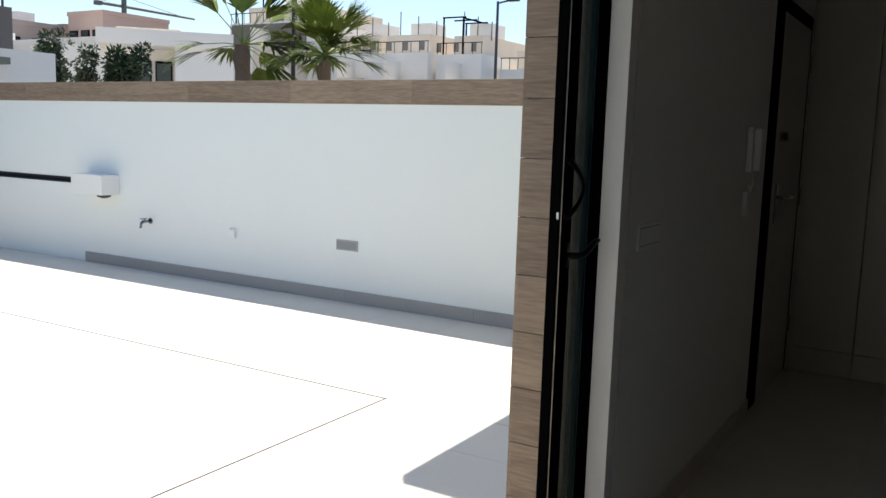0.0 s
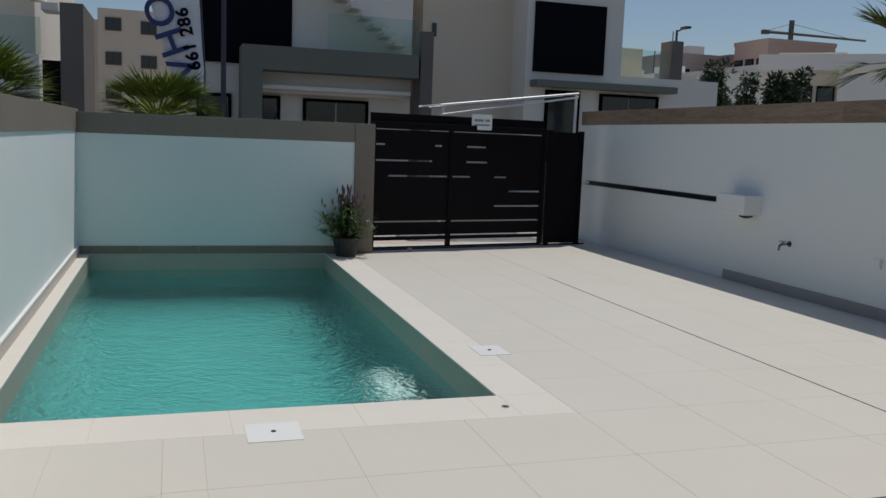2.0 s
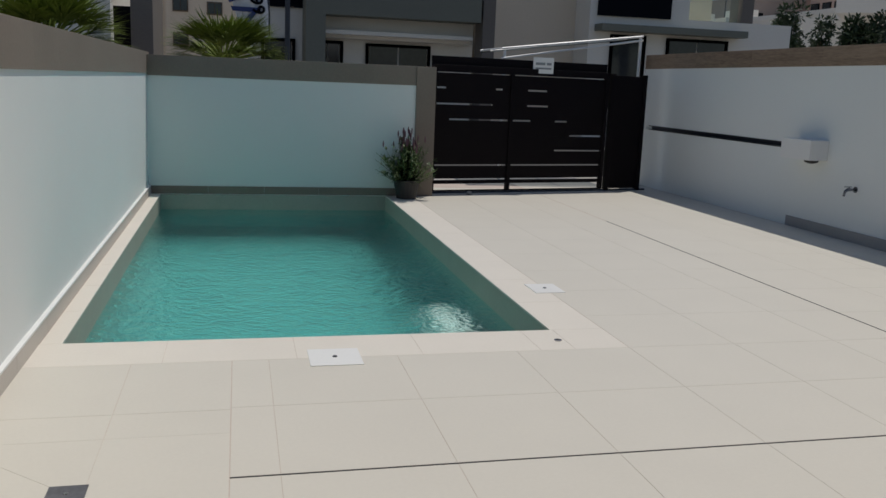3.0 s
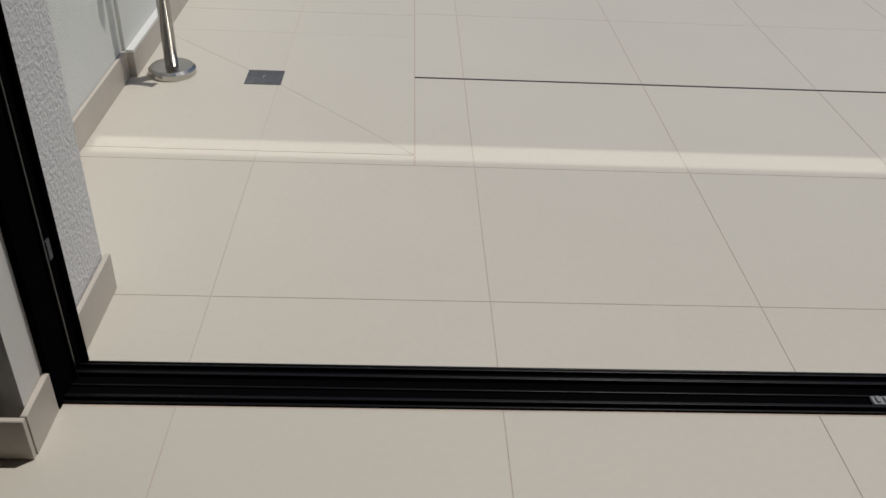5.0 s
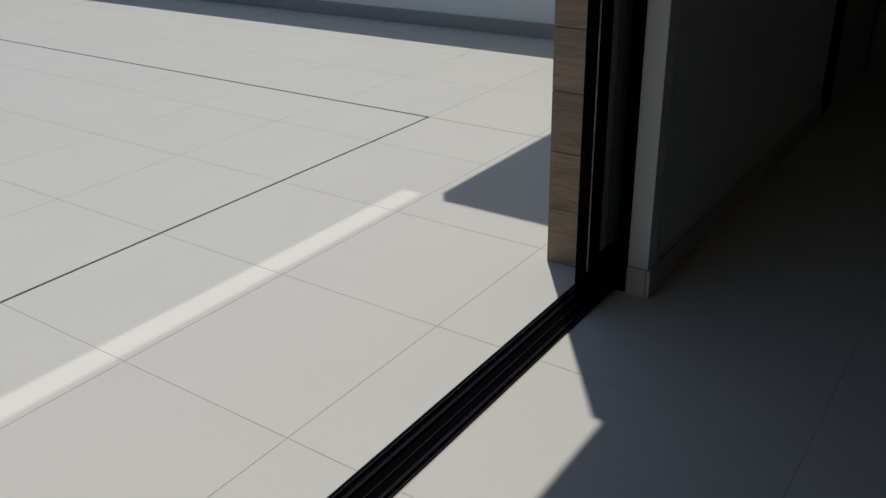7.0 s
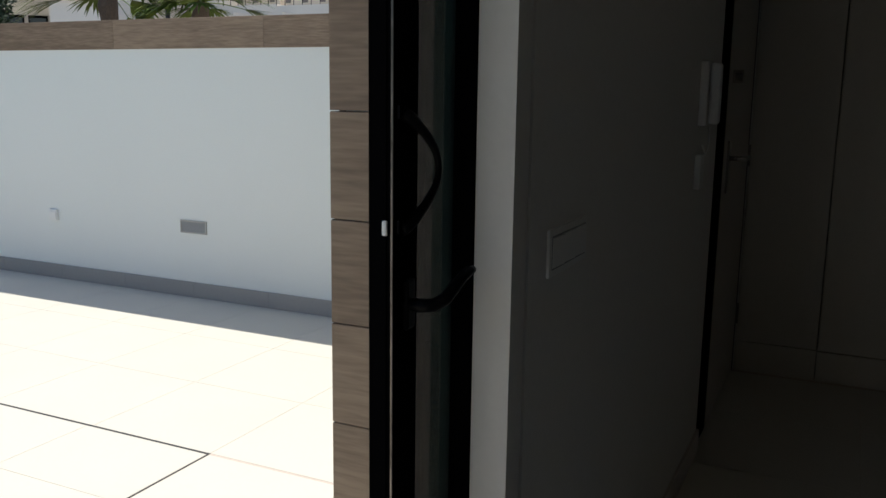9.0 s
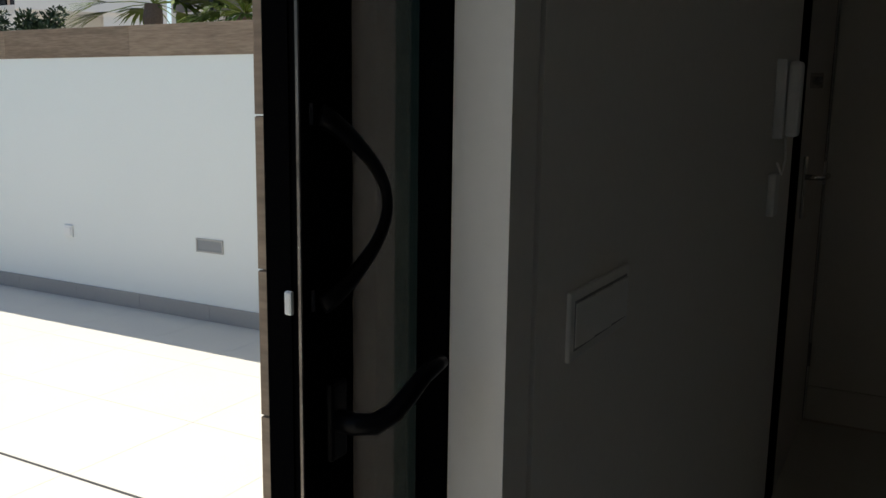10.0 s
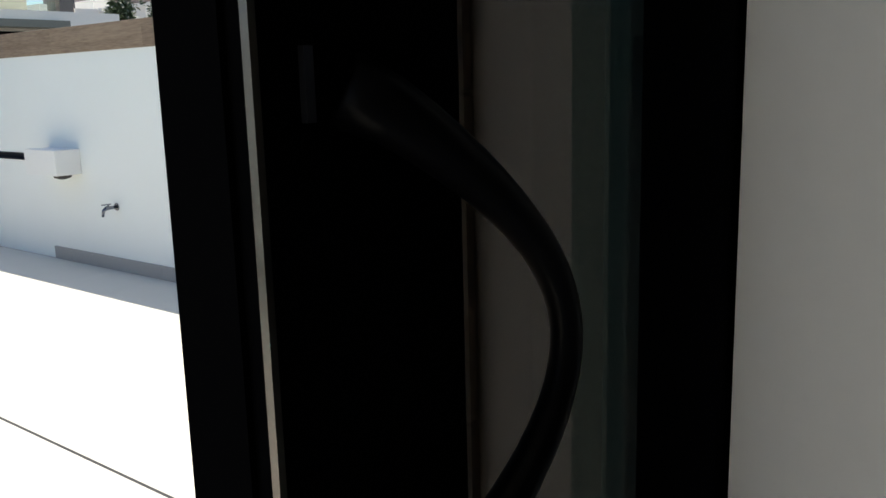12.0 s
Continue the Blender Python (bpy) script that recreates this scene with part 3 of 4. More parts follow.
# gate
gate = thing("sliding_gate", (3.86, Y_GATE, 0.0), "dark brown slatted metal driveway gate, closed", "gate")
GX0, GX1 = 2.66, 5.08
part("bottom_beam", moved(boxes((GX0, GX1, Y_GATE - 0.03, Y_GATE + 0.03, 0.115, 0.155)), -3.86, -Y_GATE, 0), M["gate_alu"], gate, bevel=0.003)
part("top_beam", moved(boxes((GX0, GX1, Y_GATE - 0.03, Y_GATE + 0.03, 1.42, 1.50)), -3.86, -Y_GATE, 0), M["gate_alu"], gate, bevel=0.003)
for x in (GX0 + 0.02, 3.70, GX1 - 0.02):
    part("post", moved(boxes((x - 0.025, x + 0.025, Y_GATE - 0.028, Y_GATE + 0.028, 0.03, 1.45)), -3.86, -Y_GATE, 0), M["gate_alu"], gate, bevel=0.003)
GAPS = {0.335: ((), ()), 0.515: (((0, 1),), ((0, 0.47),)), 0.70: (((0, 1),), ((0, 0.63),)), 0.875: (((0, 0.18),), ((0.2, 0.46), (0.6, 1))), 1.055: (((0.77, 1),), ((0, 0.15), (0.38, 1))), 1.24: (((0.13, 0.8), (0.9, 1)), ((0, 0.15), (0.36, 1)))}
heights = [0.165] + sorted(GAPS) + [1.42]
for side, (a, b) in enumerate(((GX0 + 0.045, 3.675), (3.725, GX1 - 0.045))):
    for lo, hi in zip(heights, heights[1:]):
        part("slat", moved(boxes((a, b, Y_GATE - 0.012, Y_GATE + 0.012, lo + 0.010, hi - 0.010)), -3.86, -Y_GATE, 0), M["gate_alu"], gate)
    for zz, fills in GAPS.items():
        for u, v in fills[side]:
            part("filler_slat", moved(boxes((a + u * (b - a), a + v * (b - a), Y_GATE - 0.010, Y_GATE + 0.010, zz - 0.010, zz + 0.010)), -3.86, -Y_GATE, 0), M["gate_alu"], gate)
part("lower_bar", moved(boxes((GX0, GX1, Y_GATE - 0.012, Y_GATE + 0.012, 0.024, 0.038)), -3.86, -Y_GATE, 0), M["gate_alu"], gate)
part("upper_rail", moved(boxes((GX0, GX1, Y_GATE + 0.035, Y_GATE + 0.06, 1.44, 1.60)), -3.86, -Y_GATE, 0), M["gate_alu"], gate)
TURN = radians(11.0)
gate.location = (2.66 + (3.86 - 2.66) * math.cos(TURN), 8.42 + (3.86 - 2.66) * math.sin(TURN), 0)
gate.rotation_euler = (0, 0, TURN)
side_gate = thing("gate_side_panel", (5.50, 8.97, 0), "plain dark brown metal side panel of the gate", "gate panel")
side_gate.rotation_euler = (0, 0, TURN)
part("panel", boxes((-0.42, 0.12, -0.02, 0.02, 0.03, 1.47)), M["gate_alu"], side_gate, bevel=0.003)
for x in (-0.40, 0.09):
    part("post", boxes((x - 0.03, x + 0.03, -0.03, 0.03, 0, 1.49)), M["gate_alu"], side_gate, bevel=0.003)
sign = thing("gate_sign", (4.08, 8.66, 1.55), "small white sign with grey print on the gate", "sign")
part("board", boxes((-0.13, 0.13, -0.006, 0.004, -0.10, 0.09)), M["white_plastic"], sign)
part("stripe", boxes((-0.10, 0.02, -0.008, -0.0055, 0.0, 0.03)), M["grey_plastic"], sign)
part("stripe", boxes((0.04, 0.10, -0.008, -0.0055, 0.0, 0.03)), M["grey_plastic"], sign)
part("stripe", boxes((-0.10, 0.10, -0.008, -0.0055, -0.05, -0.03)), M["grey_plastic"], sign)
gr = boxes((0.0, 3.1, -0.02, 0.02, 0.0, 0.02))
bmesh.ops.transform(gr, matrix=Matrix.Translation((2.67, 8.42, 0)) @ Matrix.Rotation(TURN, 4, "Z"), verts=gr.verts)
structure("gate_floor_rail", gr, M["dark_metal"], "metal floor rail of the gate")

# shower pole
sh = thing("outdoor_shower", (-0.348, 1.176, 0), "polished steel outdoor shower column", "shower")
part("base", lathe(bmesh.new(), [(0.075, 0), (0.075, 0.018), (0.066, 0.026), (0.03, 0.028)], (0, 0, 0), 32), M["steel"], sh, smooth=False)
part("pole", tube(bmesh.new(), [(0, 0, 0.02), (0, 0, 1.2), (0, 0, 2.05)], 0.021, 20), M["steel"], sh, smooth=True)
part("foot_tap", tube(bmesh.new(), [(0.0, 0, 0.42), (0.055, -0.01, 0.42), (0.085, -0.015, 0.42)], [0.014, 0.012, 0.016], 14), M["steel"], sh, "small chrome foot tap", smooth=True)
part("spout", tube(bmesh.new(), [(0.075, -0.013, 0.42), (0.075, -0.013, 0.385)], 0.008, 10), M["steel"], sh)
part("mixer", tube(bmesh.new(), [(0.0, 0, 1.0), (0.05, -0.01, 1.0), (0.085, -0.017, 1.0)], [0.022, 0.022, 0.026], 18), M["steel"], sh, "chrome mixer knob", smooth=True)

fd = thing("floor_drain", (-0.05, 1.16, 0), "square dark metal floor drain", "floor drain")
part("grate", boxes((-0.058, 0.058, -0.055, 0.055, -0.003, 0.003)), M["drain_metal"], fd, bevel=0.001)
part("screw", lathe(bmesh.new(), [(0.008, 0.003), (0.007, 0.005)], (0, 0, 0), 12), M["steel"], fd)


def skimmer_lid(x, y, sx, sy):
    l = thing("skimmer_lid", (x, y, 0), "white square skimmer lid set in the coping", "skimmer lid", "skimmer lids by the pool")
    part("lid", boxes((-sx, sx, -sy, sy, -0.003, 0.004)), M["white_plastic"], l, bevel=0.002)
    part("button", lathe(bmesh.new(), [(0.012, 0.004), (0.010, 0.008)], (0, 0, 0), 14), M["dark_metal"], l)


skimmer_lid(0.905, 2.40, 0.122, 0.122)
skimmer_lid(2.40, 3.665, 0.10, 0.12)
dr = thing("overflow_cap", (2.074, 2.552, 0), "small round metal cap in the coping", "drain cap")
part("ring", lathe(bmesh.new(), [(0.020, 0), (0.020, 0.004), (0.014, 0.005)], (0, 0, 0), 18), M["steel"], dr)
part("plug", lathe(bmesh.new(), [(0.012, 0.005), (0.010, 0.007)], (0, 0, 0), 14), M["pot"], dr)


# ---- plants ----
def blade(bm, p, q, w, droop=0.0, up=Vector((0, 0, 1)), n=4):
    """A narrow folded leaf from p to q."""
    p, q = Vector(p), Vector(q)
    d = q - p
    s = d.cross(up)
    if s.length < 1e-4:
        s = d.cross(Vector((1, 0, 0)))
    s.normalize()
    last = None
    for i in range(n + 1):
        t = i / n
        c = p + d * t - Vector((0, 0, droop * t * t * d.length))
        ww = w * (0.35 + 1.3 * t if t < 0.5 else 1.0 * (1 - t) * 2) * 0.5
        row = (bm.verts.new(c + s * ww), bm.verts.new(c - s * ww)) if i < n else (bm.verts.new(c),)
        if last:
            bm.faces.new((last[0], last[1], row[1], row[0]) if len(row) == 2 else (last[0], last[1], row[0]))
        last = row


def fan_palm(name, at, trunk_h, trunk_r, crown, fronds, label, seed, low=-0.5, width=0.042, spread=1.45, top=1.35):
    rnd = random.Random(seed)
    t = thing(name, at, label, "palm tree", "")
    bm = bmesh.new()
    if trunk_h > 0.05:
        k = 12
        tube(bm, [(0.02 * math.sin(i), 0.02 * math.cos(i * 1.7), trunk_h * i / k) for i in range(k + 1)], [trunk_r * (1.15 if i % 2 else 0.95) * (1.1 - 0.15 * i / k) for i in range(k + 1)], 12)
        part("trunk", bm, M["trunk"], t)
    cr = bmesh.new()
    for f in range(fronds):
        az = rnd.uniform(0, math.tau)
        el = rnd.uniform(low, top)
        d = Vector((math.cos(az) * math.cos(el), math.sin(az) * math.cos(el), math.sin(el)))
        stem = crown * rnd.uniform(0.38, 0.55)
        p0 = Vector((0, 0, trunk_h))
        p1 = p0 + d * stem
        tube(cr, [p0, (p0 + p1) / 2 + Vector((0, 0, 0.03)), p1], [0.012, 0.010, 0.008], 4)
        side_v = d.cross(Vector((0, 0, 1))).normalized()
        nrm = side_v.cross(d).normalized()
        nb = 26
        for b in range(nb):
            a = (b / (nb - 1) - 0.5) * 2 * spread
            dd = (d * math.cos(a) + side_v * math.sin(a) + nrm * 0.12 * rnd.uniform(-1, 1)).normalized()
            ln = crown * rnd.uniform(0.40, 0.55) * (1.0 - 0.25 * abs(a) / 1.5)
            blade(cr, p1, p1 + dd * ln, width * crown, rnd.uniform(0.05, 0.35), nrm, 3)
    part("crown", cr, M["frond"], t)
    return t


def bush(name, at, r, h, leaves, material, label, seed, size=0.05, category="bush"):
    rnd = random.Random(seed)
    t = thing(name, at, label, category)
    st = bmesh.new()
    tips = []
    for i in range(14):
        az, rr = rnd.uniform(0, math.tau), r * rnd.uniform(0.2, 0.8)
        tip = Vector((math.cos(az) * rr, math.sin(az) * rr, h * rnd.uniform(0.55, 0.95)))
        tube(st, [(0, 0, 0), tip * 0.5 + Vector((0, 0, h * 0.08)), tip], [0.02 * h, 0.012 * h, 0.005 * h], 5)
        tips.append(tip)
    part("branches", st, M["trunk"], t)
    bm = bmesh.new()
    clumps = [(tip + Vector((rnd.gauss(0, 0.15 * r), rnd.gauss(0, 0.15 * r), rnd.gauss(0, 0.08 * h))), rnd.uniform(0.22, 0.42) * r) for tip in tips for _ in range(3)]
    for i in range(leaves):
        c, cr = clumps[rnd.randrange(len(clumps))]
        o = Vector((rnd.gauss(0, 1), rnd.gauss(0, 1), rnd.gauss(0, 1))).normalized() * cr * rnd.uniform(0.5, 1.15)
        p = c + o
        if p.z < 0.02 * h:
            continue
        d = (o.normalized() + Vector((rnd.gauss(0, 0.5), rnd.gauss(0, 0.5), rnd.gauss(0.2, 0.5)))).normalized()
        blade(bm, p, p + d * size * rnd.uniform(0.7, 1.4), size * 0.45, 0.1, Vector((rnd.gauss(0, 1), rnd.gauss(0, 1), 1)).normalized(), 2)
    part("foliage", bm, material, t)
    return t


stone = thing("door_stop_stone", (3.14, 8.36, 0), "small pale stone lying before the gate", "stone")
sb = bmesh.new()
bmesh.ops.create_icosphere(sb, subdivisions=2, radius=0.035)
for v in sb.verts:
    v.co *= 1 + 0.25 * noise.noise(v.co * 30)
    v.co.z = max(v.co.z * 0.7, -0.018)
part("stone", moved(sb, 0, 0, 0.018), M["pavement"], stone)

plant = thing("potted_lavender", (2.30, 7.98, 0), "bushy lavender-like plant with faded purple heads in a dark pot", "potted plant")
part("pot", lathe(bmesh.new(), [(0.11, 0), (0.15, 0.2), (0.165, 0.21), (0.155, 0.215), (0.14, 0.18)], (0, 0, 0), 20), M["pot"], plant)
rnd = random.Random(4)
lb = bmesh.new()
heads = 0
for i in range(300):
    az, sp = rnd.uniform(0, math.tau), abs(rnd.gauss(0.0, 0.20))
    sp = min(sp, 0.36)
    h = rnd.uniform(0.18, 0.60) * (1.1 - sp)
    tip = Vector((math.cos(az) * sp, math.sin(az) * sp, 0.10 + h))
    mid = Vector((tip.x * 0.45, tip.y * 0.45, 0.10 + h * 0.55))
    tube(lb, [(0.03 * math.cos(az), 0.03 * math.sin(az), 0.16), mid, tip], [0.003, 0.0025, 0.002], 3, False)
    for k in range(13):
        u = rnd.uniform(0.15, 0.92)
        c = Vector((0, 0, 0.16)).lerp(mid, u * 2) if u < 0.5 else mid.lerp(tip, u * 2 - 1)
        d = Vector((rnd.gauss(0, 1), rnd.gauss(0, 1), rnd.gauss(0.5, 0.6))).normalized()
        blade(lb, c, c + d * rnd.uniform(0.035, 0.08), 0.018, 0.1, Vector((0, 0, 1)), 2)
    if h > 0.42 and heads < 60:
        heads += 1
        part("flower_head", tube(bmesh.new(), [tip - Vector((0, 0, 0.01)), tip + Vector((0, 0, 0.025)), tip + Vector((0, 0, 0.06))], [0.005, 0.009, 0.004], 6), M["flower"], plant)
part("foliage", lb, M["leaf_bush"], plant, "thin grey-green leafy stems")

fan_palm("fan_palm", (0.30, 9.85, 0.0), 1.40, 0.13, 0.92, 85, "green fan palm growing behind the white wall", 11, 0.0, 0.020, 0.75, 1.0)
fan_palm("fan_palm", (-1.75, 9.9, 0.0), 1.45, 0.14, 1.15, 80, "green fan palm with wide fronds beyond the pool wall", 12, -0.1, 0.022, 0.9, 1.1)
fan_palm("tall_palm", (14.0, 11.95, -0.1), 3.2, 0.17, 1.95, 24, "tall palm with sparse upright fronds beyond the wall", 13, -0.45, 0.036, 0.6)
fan_palm("tall_palm", (14.0, 9.75, -0.1), 2.95, 0.14, 1.4, 62, "palm with a rounder full crown beyond the wall", 14, -0.25, 0.034, 0.65)
fan_palm("tall_palm", (27.0, 10.2, -0.1), 4.0, 0.15, 1.1, 26, "small distant palm by the white houses", 15, -0.6)


# ---- houses and distance ----
def house_part(name, rows, material, parent, label=""):
    bm = boxes(*[(a - parent.location.x, b - parent.location.x, c - parent.location.y, d - parent.location.y, e - parent.location.z, f - parent.location.z) for a, b, c, d, e, f in rows])
    return part(name, bm, material, parent, label)


def window(parent, x0, x1, y, z0, z1, panes=2):
    """A dark framed window in a wall that faces -y."""
    w = house_part("window", [(x0, x1, y - 0.05, y + 0.02, z0, z0 + 0.07), (x0, x1, y - 0.05, y + 0.02, z1 - 0.07, z1), (x0, x0 + 0.07, y - 0.05, y + 0.02, z0 + 0.07, z1 - 0.07), (x1 - 0.07, x1, y - 0.05, y + 0.02, z0 + 0.07, z1 - 0.07)], M["black_alu"], parent)
    s = (x1 - x0 - 0.14) / panes
    for i in range(panes):
        bm = boxes((x0 + 0.07 + i * s + 0.02 - parent.location.x, x0 + 0.07 + (i + 1) * s - 0.02 - parent.location.x, y - 0.02 - parent.location.y, y - parent.location.y, z0 + 0.07 - parent.location.z, z1 - 0.07 - parent.location.z))
        part("pane", bm, M["win_dark"], w)
    return w


ha = thing("white_villa", (3.5, 20, -0.1), "modern white two-storey villa with a grey frame and black blind", "house")
house_part("wall", [(0.7, 6.2, 20, 28, -0.1, 7.2)], M["house_white"], ha)
house_part("black_blind", [(0.9, 3.2, 19.93, 20.0, 2.92, 5.6)], M["black_screen"], ha)
house_part("grey_arch", [(1.97, 2.42, 18.9, 19.99, -0.1, 2.74), (1.97, 6.1, 18.9, 19.99, 2.74, 3.28)], M["house_grey"], ha, "grey rendered porch frame")
house_part("porch_wall", [(2.42, 6.1, 19.6, 19.99, 2.25, 2.74)], M["house_white"], ha)
house_part("ledge", [(2.42, 6.0, 19.2, 19.6, 2.33, 2.42)], M["house_white"], ha)
house_part("brown_column", [(6.15, 6.45, 18.9, 19.6, -0.1, 3.85)], M["house_brown"], ha)
window(ha, 3.5, 5.12, 19.98, 0.6, 2.18)
window(ha, 2.46, 2.95, 19.98, 0.6, 2.2, 1)
window(ha, 1.0, 1.8, 19.98, 0.6, 2.2, 1)
house_part("balcony_glass", [(3.9, 6.1, 18.95, 18.98, 3.28, 4.1)], M["rail_glass"], ha)
for i in range(9):
    house_part("stair_tread", [(3.4 + i * 0.27, 3.72 + i * 0.27, 19.2, 19.95, 5.1 - i * 0.2, 5.2 - i * 0.2)], M["house_white"], ha)

hb = thing("cream_villa", (9.5, 20, -0.1), "cream and white two-storey villa with a large black blind", "house")
house_part("wall", [(6.75, 9.4, 21, 29, -0.1, 7.5)], M["house_cream"], hb)
house_part("front_wall", [(9.3, 12.1, 20, 28, -0.1, 7.2)], M["house_white"], hb)
house_part("black_blind", [(9.5, 11.55, 19.93, 20, 3.18, 4.98)], M["black_screen"], hb)
house_part("wing", [(12.1, 15.2, 20, 27, -0.1, 3.2)], M["house_white"], hb)
house_part("dark_ledge", [(9.45, 13.6, 19.5, 20, 2.78, 2.95)], M["house_grey"], hb)
house_part("terrace_wall", [(12.15, 13.6, 21.5, 22, 3.2, 4.15)], M["house_cream"], hb)
house_part("terrace_glass", [(12.1, 13.6, 20.1, 20.13, 3.2, 3.95)], M["rail_glass"], hb)
house_part("grey_column", [(13.65, 14.0, 20, 20.6, 3.2, 4.25)], M["house_brown"], hb)
window(hb, 9.9, 10.9, 19.98, 0.8, 2.72, 1)
window(hb, 11.5, 13.3, 19.98, 0.8, 2.7)
house_part("slit_window", [(7.0, 7.12, 20.96, 21, 4.0, 4.35)], M["win_dark"], hb)

hc = thing("white_townhouse", (-4.0, 17, -0.1), "white townhouse with an outside stair and brown column", "house")
house_part("wall", [(-9, -2.3, 19, 27, -0.1, 7.0)], M["house_white"], hc)
house_part("parapet", [(-6.5, -1.9, 16.5, 16.9, -0.1, 2.6)], M["house_white"], hc)
house_part("brown_column", [(-1.65, -1.22, 17.5, 20, -0.1, 3.7)], M["house_brown"], hc)
house_part("dark_gate", [(-2.05, -1.65, 18.0, 18.1, -0.1, 2.6)], M["gate_alu"], hc)
house_part("balcony_glass", [(-6.5, -1.9, 16.7, 16.73, 2.6, 3.3)], M["rail_glass"], hc)
for i in range(10):
    house_part("stair_tread", [(-4.6 + i * 0.28, -4.28 + i * 0.28, 18.2, 18.95, 5.6 - i * 0.22, 5.75 - i * 0.22)], M["house_white"], hc)

hd2 = thing("apartment_block", (-3.0, 60, -0.1), "plain grey-white apartment block far away", "apartment building")
house_part("wall", [(-4.2, 2.6, 60, 72, -0.1, 8.9)], M["house_cream"], hd2)
house_part("corner_wing", [(-4.9, -4.2, 61.5, 72, -0.1, 8.3)], M["house_cream"], hd2)
house_part("roof_tank", [(-0.6, 0.6, 63, 64, 8.9, 9.9)], M["house_white"], hd2)
for iz in range(3):
    for ix in range(3):
        x = -3.75 + ix * 2.2
        z = 3.1 + iz * 2.2 - 0.12 * ix
        w = house_part("window", [(x, x + 1.0, 59.94, 60.0, z, z + 0.85)], M["trunk"], hd2)
        for k in range(2):
            part("pane", boxes((x + 0.06 + 3.0 + k * 0.46, x + 0.48 + 3.0 + k * 0.46, -0.09, -0.07, z + 0.18, z + 0.87)), M["win_dark"], w)

for nm, lab, x, y, w, h, mt in (("brown_house", "brownish distant house with a flat roof", 31.1, 48.2, 3.9, 7.2, "brick_brown"), ("grey_house", "small greyish distant house", 28.6, 46.0, 3.6, 5.6, "house_white"), ("pale_house", "pale distant house with a roof hut", 24.0, 44.0, 4.2, 5.0, "house_cream")):
    b = thing(nm, (x, y, -0.1), lab, "house")
    part("wall", boxes((0, w, 0, 6, 0, h)), M[mt], b)
    part("parapet", boxes((-0.05, w + 0.05, -0.05, 6, h, h + 0.3)), M[mt], b)
    part("roof_hut", boxes((w * 0.55, w * 0.85, 1.5, 3.5, h + 0.3, h + 1.0)), M["house_white"], b)
    part("antenna", tube(bmesh.new(), [(w * 0.3, 2, h), (w * 0.3, 2, h + 1.9)], 0.035, 5), M["dark_metal"], b)
    for k in range(2):
        win = part("window", boxes((0.5 + k * 1.6, 1.3 + k * 1.6, -0.06, 0.0, h - 1.7, h - 0.7)), M["black_alu"], b)
        part("pane", boxes((0.58 + k * 1.6, 1.22 + k * 1.6, -0.08, -0.065, h - 1.62, h - 0.78)), M["win_dark"], win)

# low white villa and town beyond the side wall
hv = thing("low_white_villa", (23.02, 28.7, -0.1), "low white villa with a broad flat roof", "house")
hv.rotation_euler = (0, 0, radians(-42.6))
part("wall", boxes((-1.5, 3.0, 2.2, 8.0, 0, 4.7)), M["house_white"], hv)
part("roof_slab", boxes((0.0, 5.31, 0.0, 8.5, 4.68, 5.28)), M["house_white"], hv)
part("side_wall", boxes((3.0, 5.31, 0.15, 8.4, 0, 4.68)), M["house_white"], hv)
part("roof_step", boxes((0.6, 3.2, 2.0, 7.0, 5.28, 5.55)), M["house_cream"], hv)
for x in (1.3, 2.15):
    w = part("window", boxes((x, x + 0.7, 2.12, 2.2, 2.4, 4.2)), M["black_alu"], hv)
    part("pane", boxes((x + 0.06, x + 0.64, 2.10, 2.118, 2.5, 4.1)), M["win_dark"], w)

for nm, mat, lab, rows in (
    ("block_building", "brick_pink", "pink-brown unrendered block building far off", [(35, 40, 43.9, 47.2, -0.1, 7.9), (35.5, 40, 47.2, 48.2, -0.1, 6.4)]),
    ("long_building", "brick_brown", "long brownish distant building with a flat roof", [(35.5, 42, 48.3, 55, -0.1, 7.3)]),
    ("cream_terrace", "house_white", "white terrace of low distant houses", [(30, 34.5, 38, 46, -0.1, 5.6)]),
):
    b = thing(nm, (rows[0][0], rows[0][2], -0.1), lab, "building")
    house_part("wall", rows, M[mat], b)
    r0 = rows[0]
    house_part("parapet", [(r0[0] - 0.05, r0[1] + 0.05, r0[2] - 0.05, r0[3] + 0.05, r0[5], r0[5] + 0.25)], M[mat], b)
    for k in range(3):
        yy = r0[2] + (k + 0.5) * (r0[3] - r0[2]) / 3
        w = house_part("window", [(r0[0] - 0.05, r0[0], yy - 0.4, yy + 0.4, r0[5] - 1.8, r0[5] - 0.9)], M["black_alu"], b)
        part("pane", boxes((-0.07, -0.055, yy - 0.34 - r0[2], yy + 0.34 - r0[2], r0[5] - 1.65, r0[5] - 0.85)), M["win_dark"], w)


